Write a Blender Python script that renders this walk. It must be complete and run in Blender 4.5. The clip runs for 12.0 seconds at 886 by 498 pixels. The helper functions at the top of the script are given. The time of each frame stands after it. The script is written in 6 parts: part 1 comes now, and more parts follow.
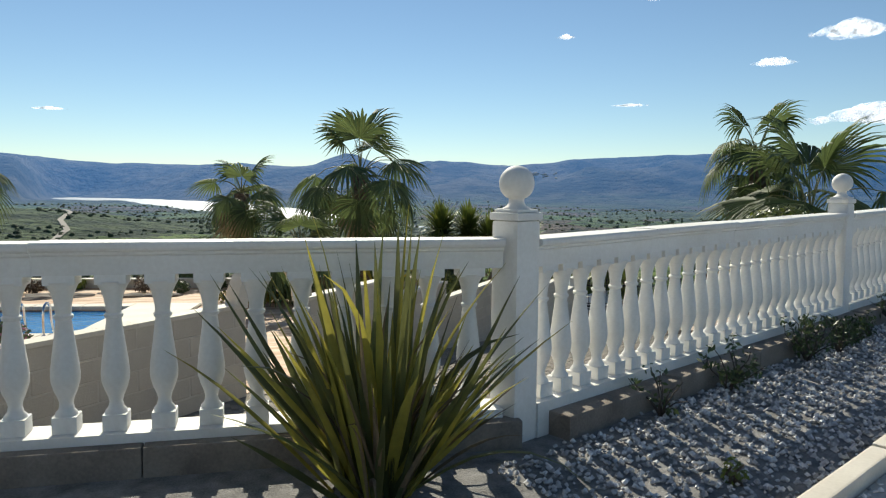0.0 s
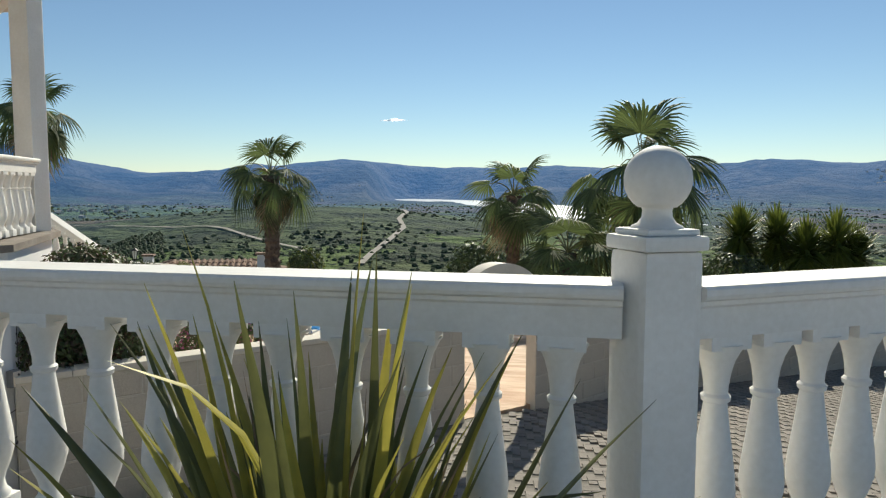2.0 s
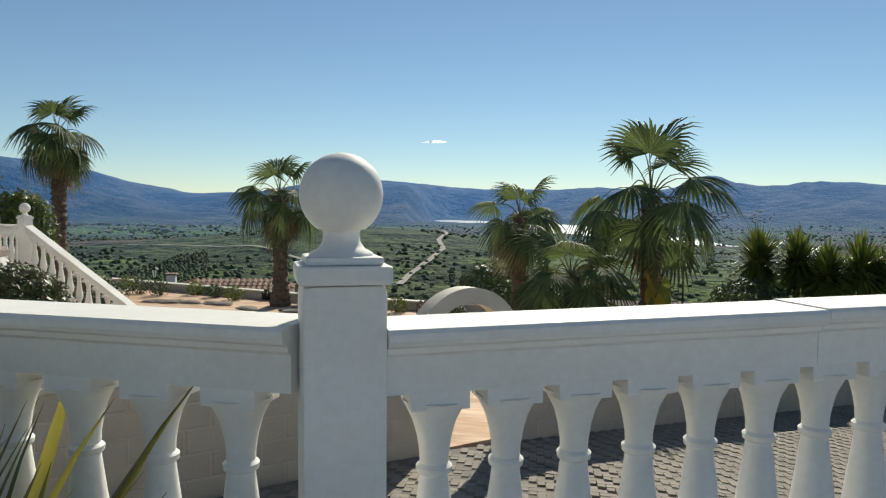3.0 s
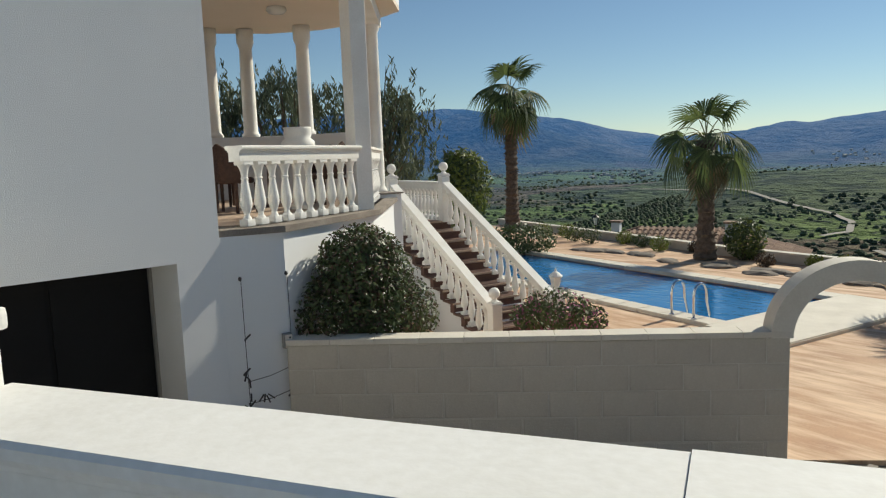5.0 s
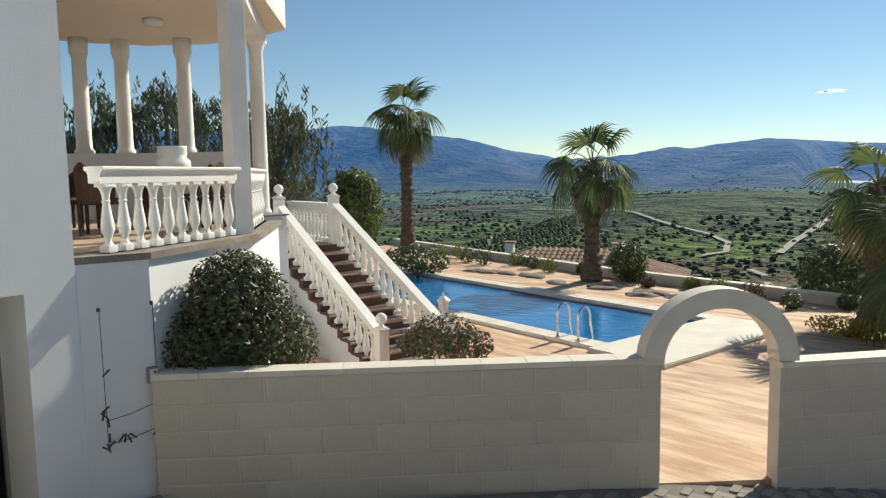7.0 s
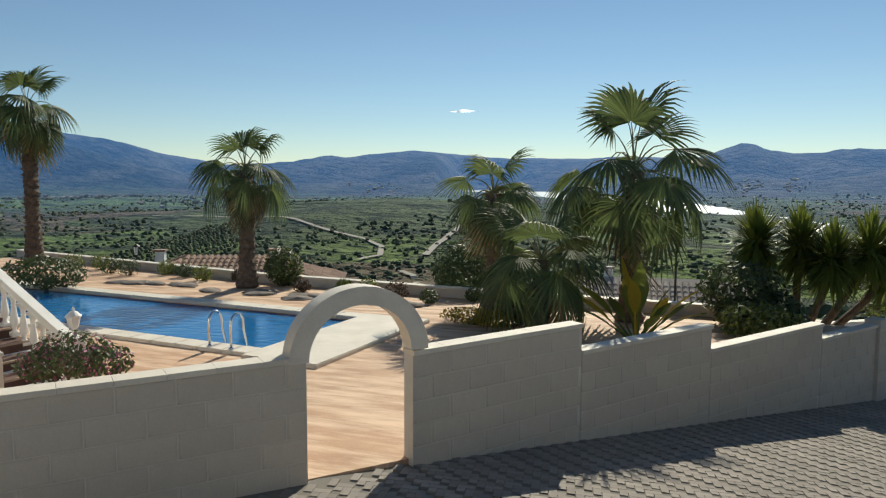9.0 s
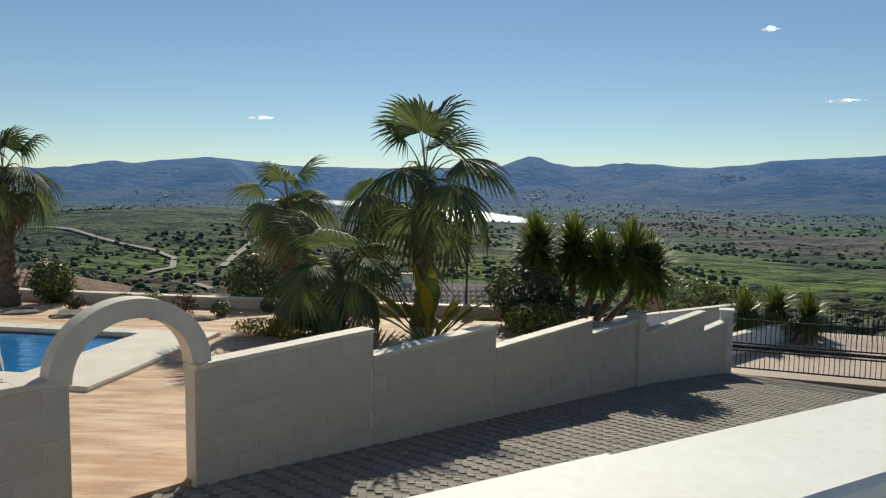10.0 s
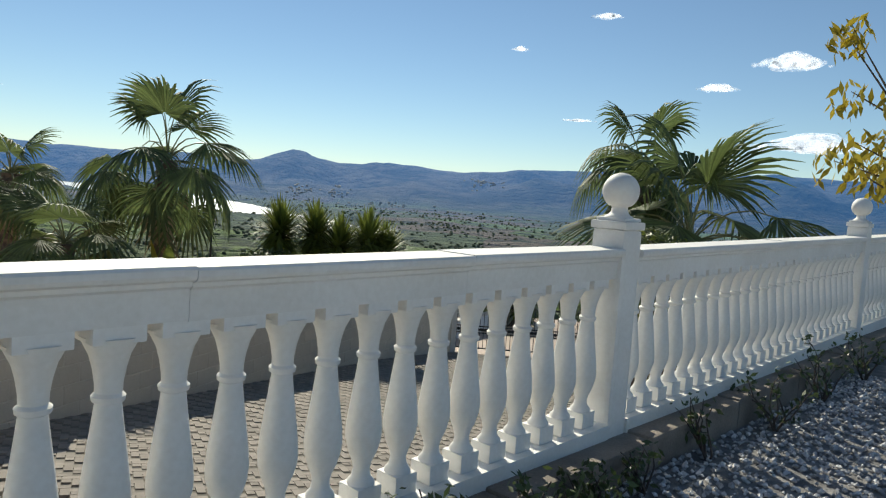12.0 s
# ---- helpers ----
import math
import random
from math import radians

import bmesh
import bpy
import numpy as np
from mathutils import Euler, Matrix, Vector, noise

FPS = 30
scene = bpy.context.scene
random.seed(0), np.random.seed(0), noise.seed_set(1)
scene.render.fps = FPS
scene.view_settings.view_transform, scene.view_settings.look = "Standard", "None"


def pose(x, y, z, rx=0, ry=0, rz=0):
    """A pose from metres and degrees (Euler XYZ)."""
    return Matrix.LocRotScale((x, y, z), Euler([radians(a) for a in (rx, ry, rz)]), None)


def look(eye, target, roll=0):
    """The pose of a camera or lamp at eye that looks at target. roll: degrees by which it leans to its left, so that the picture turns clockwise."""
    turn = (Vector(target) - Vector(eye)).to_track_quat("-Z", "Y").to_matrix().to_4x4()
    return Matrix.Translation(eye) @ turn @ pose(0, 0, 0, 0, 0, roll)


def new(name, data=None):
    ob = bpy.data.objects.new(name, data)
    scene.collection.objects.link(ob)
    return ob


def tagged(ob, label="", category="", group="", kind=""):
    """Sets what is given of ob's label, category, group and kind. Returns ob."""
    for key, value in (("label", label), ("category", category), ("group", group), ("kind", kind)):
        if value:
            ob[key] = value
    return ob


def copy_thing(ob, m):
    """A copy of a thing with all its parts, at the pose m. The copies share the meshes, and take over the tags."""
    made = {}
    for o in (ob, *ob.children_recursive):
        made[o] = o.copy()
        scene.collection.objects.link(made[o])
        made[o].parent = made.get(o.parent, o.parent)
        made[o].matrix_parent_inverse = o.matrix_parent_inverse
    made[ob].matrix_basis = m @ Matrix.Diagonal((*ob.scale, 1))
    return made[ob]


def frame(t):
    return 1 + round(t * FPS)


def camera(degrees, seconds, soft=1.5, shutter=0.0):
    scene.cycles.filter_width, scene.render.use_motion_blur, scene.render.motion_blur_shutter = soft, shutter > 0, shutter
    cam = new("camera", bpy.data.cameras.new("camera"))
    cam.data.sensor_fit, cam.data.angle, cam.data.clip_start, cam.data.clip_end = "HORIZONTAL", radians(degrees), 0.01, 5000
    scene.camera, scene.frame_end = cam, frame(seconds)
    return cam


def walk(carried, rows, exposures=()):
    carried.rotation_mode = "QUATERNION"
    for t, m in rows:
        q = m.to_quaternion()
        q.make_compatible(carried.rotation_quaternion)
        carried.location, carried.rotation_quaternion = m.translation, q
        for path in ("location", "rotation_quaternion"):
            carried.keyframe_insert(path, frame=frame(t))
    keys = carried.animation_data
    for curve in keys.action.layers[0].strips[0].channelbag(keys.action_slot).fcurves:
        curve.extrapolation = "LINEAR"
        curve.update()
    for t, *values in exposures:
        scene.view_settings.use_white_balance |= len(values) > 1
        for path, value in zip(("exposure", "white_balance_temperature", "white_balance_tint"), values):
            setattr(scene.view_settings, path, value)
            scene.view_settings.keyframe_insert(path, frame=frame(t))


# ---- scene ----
cam = camera(63.3, 12.0, soft=1.2)
PATH = [
    (0, (-0.886, 0.424, 1.36), (-0.444, 2.367, 1.192), 0.5),
    (0.5, (-0.63, 1.0, 1.36), (-0.492, 2.986, 1.16), 0.2),
    (1, (-0.34, 1.45, 1.35), (-0.583, 3.426, 1.158), 0.2),
    (1.5, (-0.075, 1.73, 1.345), (-0.47, 3.682, 1.161), 0.4),
    (2, (0.27, 2.12, 1.365), (-0.139, 4.07, 1.196), 0.2),
    (2.5, (0.685, 2.395, 1.365), (0.148, 4.318, 1.240), 0.0),
    (2.7, (0.88, 2.53, 1.36), (0.377, 4.462, 1.25), 0.5),
    (4.3, (2.057, 3.864, 1.382), (1.057, 5.583, 1.173), 0.2),
    (4.5, (2.111, 3.98, 1.425), (0.967, 5.605, 1.201), 0.0),
    (5, (2.085, 4.398, 1.473), (0.521, 5.619, 1.225), -2.1),
    (5.5, (2.079, 4.494, 1.629), (0.426, 5.59, 1.366), -1.8),
    (6, (2.063, 4.53, 1.633), (0.439, 5.674, 1.398), -1.3),
    (6.5, (2.099, 4.594, 1.618), (0.591, 5.889, 1.398), -0.8),
    (6.7, (2.099, 4.638, 1.593), (0.637, 5.986, 1.378), -0.9),
    (8.3, (2.143, 4.704, 1.509), (1.247, 6.482, 1.317), 0.2),
    (8.5, (2.185, 4.739, 1.521), (1.364, 6.552, 1.324), 0.3),
    (9, (2.278, 4.748, 1.516), (1.685, 6.648, 1.322), 0.2),
    (9.5, (2.338, 4.789, 1.479), (1.986, 6.749, 1.293), 0.3),
    (10, (2.452, 4.783, 1.485), (2.394, 6.775, 1.32), 0.7),
    (10.5, (2.56, 4.62, 1.50), (2.778, 6.642, 1.335), 1.1),
    (11, (2.435, 4.125, 1.392), (2.901, 6.061, 1.204), 2.5),
    (11.5, (2.69, 3.80, 1.36), (3.317, 5.69, 1.18), 4.0),
    (12, (2.84, 3.40, 1.365), (3.43, 5.306, 1.214), 4.0),
]
walk(cam, [(t, look(eye, target, roll)) for t, eye, target, roll in PATH],
     exposures=((0.0, 0.6, 7000, 3), (5.5, 0.32, 7000, 3), (6.5, 0.66, 7000, 3), (8.5, 0.56, 7000, 3), (9.5, 0.27, 7000, 3), (11.0, 0.38, 7000, 3), (12.0, 0.55, 7000, 3)))

# ---- light ----
SUN_AZ, SUN_EL = radians(0.0), radians(35.0)     # azimuth from +y towards +x
world = bpy.data.worlds.new("sky")
scene.world = world
world.use_nodes = True
wn = world.node_tree
sky = wn.nodes.new("ShaderNodeTexSky")
sky.sky_type = 'NISHITA'
sky.sun_disc = False
sky.sun_elevation, sky.sun_rotation = SUN_EL, SUN_AZ
sky.altitude, sky.air_density, sky.dust_density, sky.ozone_density = 2200, 1.15, 0.05, 4.0
wn.links.new(sky.outputs[0], wn.nodes["Background"].inputs[0])
wn.nodes["Background"].inputs[1].default_value = 0.066
sun_data = bpy.data.lights.new("sun", 'SUN')
sun_data.energy, sun_data.angle, sun_data.color = 3.6, radians(0.5), (1.0, 0.95, 0.87)
sun = new("sun", sun_data)
toward = Vector((math.sin(SUN_AZ) * math.cos(SUN_EL), math.cos(SUN_AZ) * math.cos(SUN_EL), math.sin(SUN_EL)))
sun.matrix_world = look(toward * 50, (0, 0, 0))

# ---- materials ----


def material(name, color, rough=0.7, metal=0.0, dark=None, scale=6.0, grain=60.0, amount=0.5, bump=0.15, spec=0.5,
             random_hue=0.0, trans=0.0):
    """Two scales of variation between color and dark, with relief; random_hue varies object by object or island by island."""
    m = bpy.data.materials.new(name)
    m.use_nodes = True
    t = m.node_tree
    n, l = t.nodes, t.links
    b = n["Principled BSDF"]
    b.inputs["Roughness"].default_value, b.inputs["Metallic"].default_value = rough, metal
    b.inputs["Specular IOR Level"].default_value = spec
    dark = dark or tuple(c * 0.75 for c in color)
    co = n.new("ShaderNodeTexCoord")
    big, fine = n.new("ShaderNodeTexNoise"), n.new("ShaderNodeTexNoise")
    big.inputs["Scale"].default_value, big.inputs["Detail"].default_value = scale, 5
    fine.inputs["Scale"].default_value, fine.inputs["Detail"].default_value = grain, 3
    l.new(co.outputs["Object"], big.inputs["Vector"])
    l.new(co.outputs["Object"], fine.inputs["Vector"])
    add = n.new("ShaderNodeMath")
    add.operation = 'MULTIPLY_ADD'
    l.new(fine.outputs[0], add.inputs[0])
    add.inputs[1].default_value = 0.45
    l.new(big.outputs[0], add.inputs[2])
    ramp = n.new("ShaderNodeMapRange")
    ramp.inputs["From Min"].default_value, ramp.inputs["From Max"].default_value = 0.5, 0.95
    ramp.inputs["To Max"].default_value = amount
    l.new(add.outputs[0], ramp.inputs["Value"])
    mix = n.new("ShaderNodeMix")
    mix.data_type = 'RGBA'
    mix.inputs["A"].default_value, mix.inputs["B"].default_value = (*color, 1), (*dark, 1)
    l.new(ramp.outputs[0], mix.inputs["Factor"])
    out = mix.outputs["Result"]
    if random_hue:
        info, geo, sm = n.new("ShaderNodeObjectInfo"), n.new("ShaderNodeNewGeometry"), n.new("ShaderNodeMath")
        sm.operation = 'ADD'
        l.new(info.outputs["Random"], sm.inputs[0])
        l.new(geo.outputs["Random Per Island"], sm.inputs[1])
        fr = n.new("ShaderNodeMath")
        fr.operation = 'FRACT'
        l.new(sm.outputs[0], fr.inputs[0])
        mr = n.new("ShaderNodeMapRange")
        mr.inputs["To Min"].default_value, mr.inputs["To Max"].default_value = 1 - random_hue, 1 + random_hue
        l.new(fr.outputs[0], mr.inputs["Value"])
        hv = n.new("ShaderNodeHueSaturation")
        l.new(mr.outputs[0], hv.inputs["Value"])
        l.new(out, hv.inputs["Color"])
        out = hv.outputs[0]
    l.new(out, b.inputs["Base Color"])
    if bump:
        bp = n.new("ShaderNodeBump")
        bp.inputs["Strength"].default_value, bp.inputs["Distance"].default_value = bump, 0.02
        l.new(add.outputs[0], bp.inputs["Height"])
        l.new(bp.outputs[0], b.inputs["Normal"])
    if trans:
        tr, ms = n.new("ShaderNodeBsdfTranslucent"), n.new("ShaderNodeMixShader")
        l.new(out, tr.inputs["Color"])
        ms.inputs[0].default_value = trans
        l.new(b.outputs[0], ms.inputs[1])
        l.new(tr.outputs[0], ms.inputs[2])
        l.new(ms.outputs[0], n["Material Output"].inputs[0])
    return m


WHITE = material("white_paint", (0.88, 0.86, 0.82), 0.65, dark=(0.6, 0.56, 0.48), scale=1.6, grain=45, amount=0.45, bump=0.08)
HOUSE = material("house_render", (0.8, 0.8, 0.8), 0.85, dark=(0.68, 0.69, 0.7), scale=0.7, grain=90, amount=0.4, bump=0.25)
CREAM = material("ceiling_paint", (0.76, 0.66, 0.55), 0.8, dark=(0.7, 0.6, 0.5), scale=1, grain=40, amount=0.4, bump=0.05)
BLOCK = material("split_block", (0.64, 0.58, 0.49), 0.9, dark=(0.47, 0.41, 0.33), scale=2.2, grain=55, amount=0.6, bump=0.5, random_hue=0.04)
MORTAR = material("mortar", (0.7, 0.66, 0.58), 0.95, scale=5, grain=80, amount=0.5)
COPING = material("coping_stone", (0.76, 0.7, 0.6), 0.7, dark=(0.5, 0.44, 0.36), scale=2.0, grain=50, amount=0.5, bump=0.15)
CONCRETE = material("old_concrete", (0.30, 0.26, 0.22), 0.95, dark=(0.14, 0.11, 0.09), scale=3, grain=60, amount=0.8, bump=0.5)
PAVER = material("paver", (0.32, 0.28, 0.24), 0.9, dark=(0.19, 0.17, 0.145), scale=1.2, grain=60, amount=0.7, bump=0.3, random_hue=0.14)
JOINT = material("sand_joint", (0.2, 0.18, 0.15), 0.95, scale=3)
GRAVEL = material("gravel_bed", (0.30, 0.29, 0.28), 0.95, dark=(0.10, 0.095, 0.09), scale=8, grain=90, amount=0.9, bump=0.9)
STONE = material("marble_chip", (0.58, 0.57, 0.57), 0.8, dark=(0.36, 0.36, 0.37), scale=9, grain=80, amount=0.5, bump=0.2, random_hue=0.45)
PALE = material("pale_gravel", (0.6, 0.57, 0.53), 0.95, dark=(0.34, 0.32, 0.3), scale=5, grain=80, amount=0.7, bump=0.6)
SOIL = material("dry_soil", (0.20, 0.15, 0.11), 0.97, dark=(0.1, 0.08, 0.06), scale=1.5, grain=30, amount=0.8, bump=0.6)
BLACKDOOR = material("black_steel", (0.008, 0.008, 0.009), 0.6, spec=0.2, dark=(0.014, 0.014, 0.014), scale=2, grain=30, bump=0.02)
IRON = material("black_iron", (0.02, 0.02, 0.022), 0.5, metal=0.3, dark=(0.04, 0.035, 0.03), scale=8, bump=0.05)
CHROME = material("polished_steel", (0.75, 0.76, 0.78), 0.15, metal=1.0, dark=(0.6, 0.6, 0.62), scale=5, bump=0.02)
BROWNTILE = material("brown_stair_tile", (0.15, 0.08, 0.06), 0.85, dark=(0.09, 0.05, 0.04), scale=5, grain=40, amount=0.8, bump=0.15)
TREAD = material("tread_tile", (0.50, 0.38, 0.29), 0.6, dark=(0.36, 0.26, 0.2), scale=4, amount=0.6)
ROOFTILE = material("clay_roof_tile", (0.40, 0.26, 0.18), 0.9, dark=(0.24, 0.16, 0.12), scale=1.5, grain=20, amount=0.7, random_hue=0.2)
GREYTILE = material("pale_roof_tile", (0.45, 0.38, 0.32), 0.9, dark=(0.26, 0.22, 0.19), scale=1.5, grain=20, amount=0.7, random_hue=0.2)
WICKER = material("brown_wicker", (0.09, 0.045, 0.03), 0.7, dark=(0.04, 0.02, 0.015), scale=20, grain=120, amount=0.8, bump=0.6)
WOODTOP = material("table_wood", (0.42, 0.25, 0.14), 0.5, dark=(0.28, 0.15, 0.08), scale=5, grain=60, amount=0.7)
TRUNK = material("palm_trunk", (0.20, 0.145, 0.105), 0.95, dark=(0.07, 0.05, 0.035), scale=8, grain=30, amount=0.9, bump=0.8)
BARK = material("bark", (0.18, 0.13, 0.09), 0.95, dark=(0.08, 0.06, 0.04), scale=8, grain=40, amount=0.8, bump=0.6)
FROND = material("fan_palm_leaf", (0.135, 0.175, 0.06), 0.62, dark=(0.06, 0.09, 0.035), scale=3, grain=30, amount=0.7, bump=0.05, random_hue=0.35, trans=0.4)
DRYFROND = material("dry_palm_leaf", (0.32, 0.26, 0.15), 0.8, dark=(0.2, 0.15, 0.09), scale=4, amount=0.7, bump=0.05, random_hue=0.2, trans=0.2)
STALK = material("palm_stalk", (0.2, 0.2, 0.08), 0.5, dark=(0.14, 0.12, 0.05), scale=6, bump=0.05)
FLAX = material("flax_leaf", (0.17, 0.175, 0.055), 0.4, dark=(0.09, 0.10, 0.04), scale=4, grain=25, amount=0.8, bump=0.05, random_hue=0.35, trans=0.25)
FLAXY = material("yellow_flax_leaf", (0.5, 0.43, 0.08), 0.45, dark=(0.2, 0.2, 0.05), scale=4, grain=25, amount=0.7, bump=0.05, random_hue=0.2, trans=0.35)
FLAXD = material("dead_flax_leaf", (0.26, 0.19, 0.11), 0.8, dark=(0.13, 0.09, 0.06), scale=6, amount=0.8, bump=0.1, random_hue=0.3, trans=0.1)
LEAF = material("shrub_leaf", (0.09, 0.12, 0.04), 0.5, dark=(0.05, 0.075, 0.028), scale=2, grain=12, amount=0.8, bump=0.0, random_hue=0.4, trans=0.25)
LEAFRED = material("bronze_shrub_leaf", (0.11, 0.065, 0.04), 0.6, dark=(0.06, 0.05, 0.03), scale=2, grain=12, amount=0.8, bump=0.0, random_hue=0.4, trans=0.2)
LEAFPALE = material("pepper_tree_leaf", (0.13, 0.15, 0.085), 0.6, dark=(0.08, 0.1, 0.055), scale=1, grain=9, amount=0.8, bump=0.0, random_hue=0.35, trans=0.25)
LEAFYEL = material("yellow_leaf", (0.50, 0.36, 0.03), 0.5, dark=(0.25, 0.24, 0.04), scale=2, grain=9, amount=0.8, bump=0.0, random_hue=0.25, trans=0.35)
LEAFLIME = material("lime_leaf", (0.20, 0.23, 0.045), 0.5, dark=(0.12, 0.16, 0.03), scale=2, grain=9, amount=0.8, bump=0.0, random_hue=0.3, trans=0.3)
PINK = material("pink_flower", (0.42, 0.12, 0.24), 0.6, dark=(0.3, 0.08, 0.16), scale=9, bump=0.0, random_hue=0.2, trans=0.2)
GLASS = material("frosted_lamp_glass", (0.8, 0.8, 0.78), 0.25, dark=(0.7, 0.7, 0.68), scale=9, bump=0.0)
PLASTIC = material("grey_plastic", (0.25, 0.24, 0.23), 0.5, scale=9, bump=0.02)
TWIG = material("dry_twig", (0.10, 0.075, 0.06), 0.9, dark=(0.05, 0.04, 0.03), scale=12, bump=0.2)
CABLE = material("dark_cord", (0.05, 0.045, 0.045), 0.7, scale=12, bump=0.0)
PEG = material("bronze_peg", (0.06, 0.045, 0.04), 0.5, dark=(0.03, 0.03, 0.03), scale=20, bump=0.0)
CLOUDMAT = bpy.data.materials.new("glowing_cloud_white")
CLOUDMAT.use_nodes = True
CLOUDMAT.node_tree.nodes["Principled BSDF"].inputs["Base Color"].default_value = (0.9, 0.9, 0.92, 1)
# added blue-white glow brightens the clouds on top of the sunlight
CLOUDMAT.node_tree.nodes["Principled BSDF"].inputs["Emission Color"].default_value = (0.8, 0.88, 1, 1)
CLOUDMAT.node_tree.nodes["Principled BSDF"].inputs["Emission Strength"].default_value = 0.35


def wispy(m):
    """Ragged, partly clear cloud: noise thins it out."""
    t = m.node_tree
    no, mr, geo = (t.nodes.new(k) for k in ("ShaderNodeTexNoise", "ShaderNodeMapRange", "ShaderNodeNewGeometry"))
    t.links.new(geo.outputs["Position"], no.inputs["Vector"])
    no.inputs["Scale"].default_value, no.inputs["Detail"].default_value, no.inputs["Roughness"].default_value = 0.02, 8, 0.7
    mr.inputs["From Min"].default_value, mr.inputs["From Max"].default_value = 0.38, 0.66
    mr.inputs["To Max"].default_value = 0.5
    t.links.new(no.outputs[0], mr.inputs["Value"])
    t.links.new(mr.outputs[0], t.nodes["Principled BSDF"].inputs["Alpha"])


wispy(CLOUDMAT)


def deck_material():
    """Stamped concrete printed as boards: streaks along the boards and dark printed joints."""
    m = material("stamped_deck", (0.56, 0.34, 0.20), 0.75, dark=(0.36, 0.19, 0.11), scale=1.5, grain=30, amount=0.7, bump=0.2)
    t = m.node_tree
    n, l = t.nodes, t.links
    co, mp, wv = n.new("ShaderNodeTexCoord"), n.new("ShaderNodeMapping"), n.new("ShaderNodeTexNoise")
    mp.inputs["Rotation"].default_value = (0, 0, radians(-62))
    mp.inputs["Scale"].default_value = (0.6, 3.6, 1)
    l.new(co.outputs["Object"], mp.inputs["Vector"])
    l.new(mp.outputs[0], wv.inputs["Vector"])
    wv.inputs["Scale"].default_value, wv.inputs["Detail"].default_value, wv.inputs["Roughness"].default_value = 1.0, 5, 0.65
    mr = n.new("ShaderNodeMapRange")
    mr.inputs["From Min"].default_value, mr.inputs["From Max"].default_value = 0.42, 0.62
    l.new(wv.outputs[0], mr.inputs["Value"])
    mix = n.new("ShaderNodeMix")
    mix.data_type = 'RGBA'
    old = n["Principled BSDF"].inputs["Base Color"].links[0].from_socket
    l.new(mr.outputs[0], mix.inputs["Factor"])
    l.new(old, mix.inputs["A"])
    mix.inputs["B"].default_value = (0.74, 0.53, 0.36, 1)
    l.new(mix.outputs["Result"], n["Principled BSDF"].inputs["Base Color"])
    return m


DECK = deck_material()


def water_material(name, color, rough, scale, bump):
    m = bpy.data.materials.new(name)
    m.use_nodes = True
    t = m.node_tree
    b = t.nodes["Principled BSDF"]
    b.inputs["Base Color"].default_value = (*color, 1)
    b.inputs["Roughness"].default_value = rough
    b.inputs["IOR"].default_value = 1.33
    no, bp, co, mp = (t.nodes.new(k) for k in ("ShaderNodeTexNoise", "ShaderNodeBump", "ShaderNodeTexCoord", "ShaderNodeMapping"))
    t.links.new(co.outputs["Object"], mp.inputs["Vector"])
    mp.inputs["Scale"].default_value = (1, 2.2, 1)
    t.links.new(mp.outputs[0], no.inputs["Vector"])
    no.inputs["Scale"].default_value, no.inputs["Detail"].default_value = scale, 3
    bp.inputs["Strength"].default_value, bp.inputs["Distance"].default_value = bump, 0.05
    t.links.new(no.outputs[0], bp.inputs["Height"])
    t.links.new(bp.outputs[0], b.inputs["Normal"])
    return m


POOLWATER = water_material("pool_water", (0.015, 0.16, 0.40), 0.06, 2.5, 0.35)
LAKEWATER = water_material("lake_water", (0.40, 0.46, 0.50), 0.35, 0.02, 0.3)
TILEBLUE = material("pool_mosaic", (0.06, 0.14, 0.32), 0.3, dark=(0.02, 0.06, 0.2), scale=3, grain=40, amount=0.8)


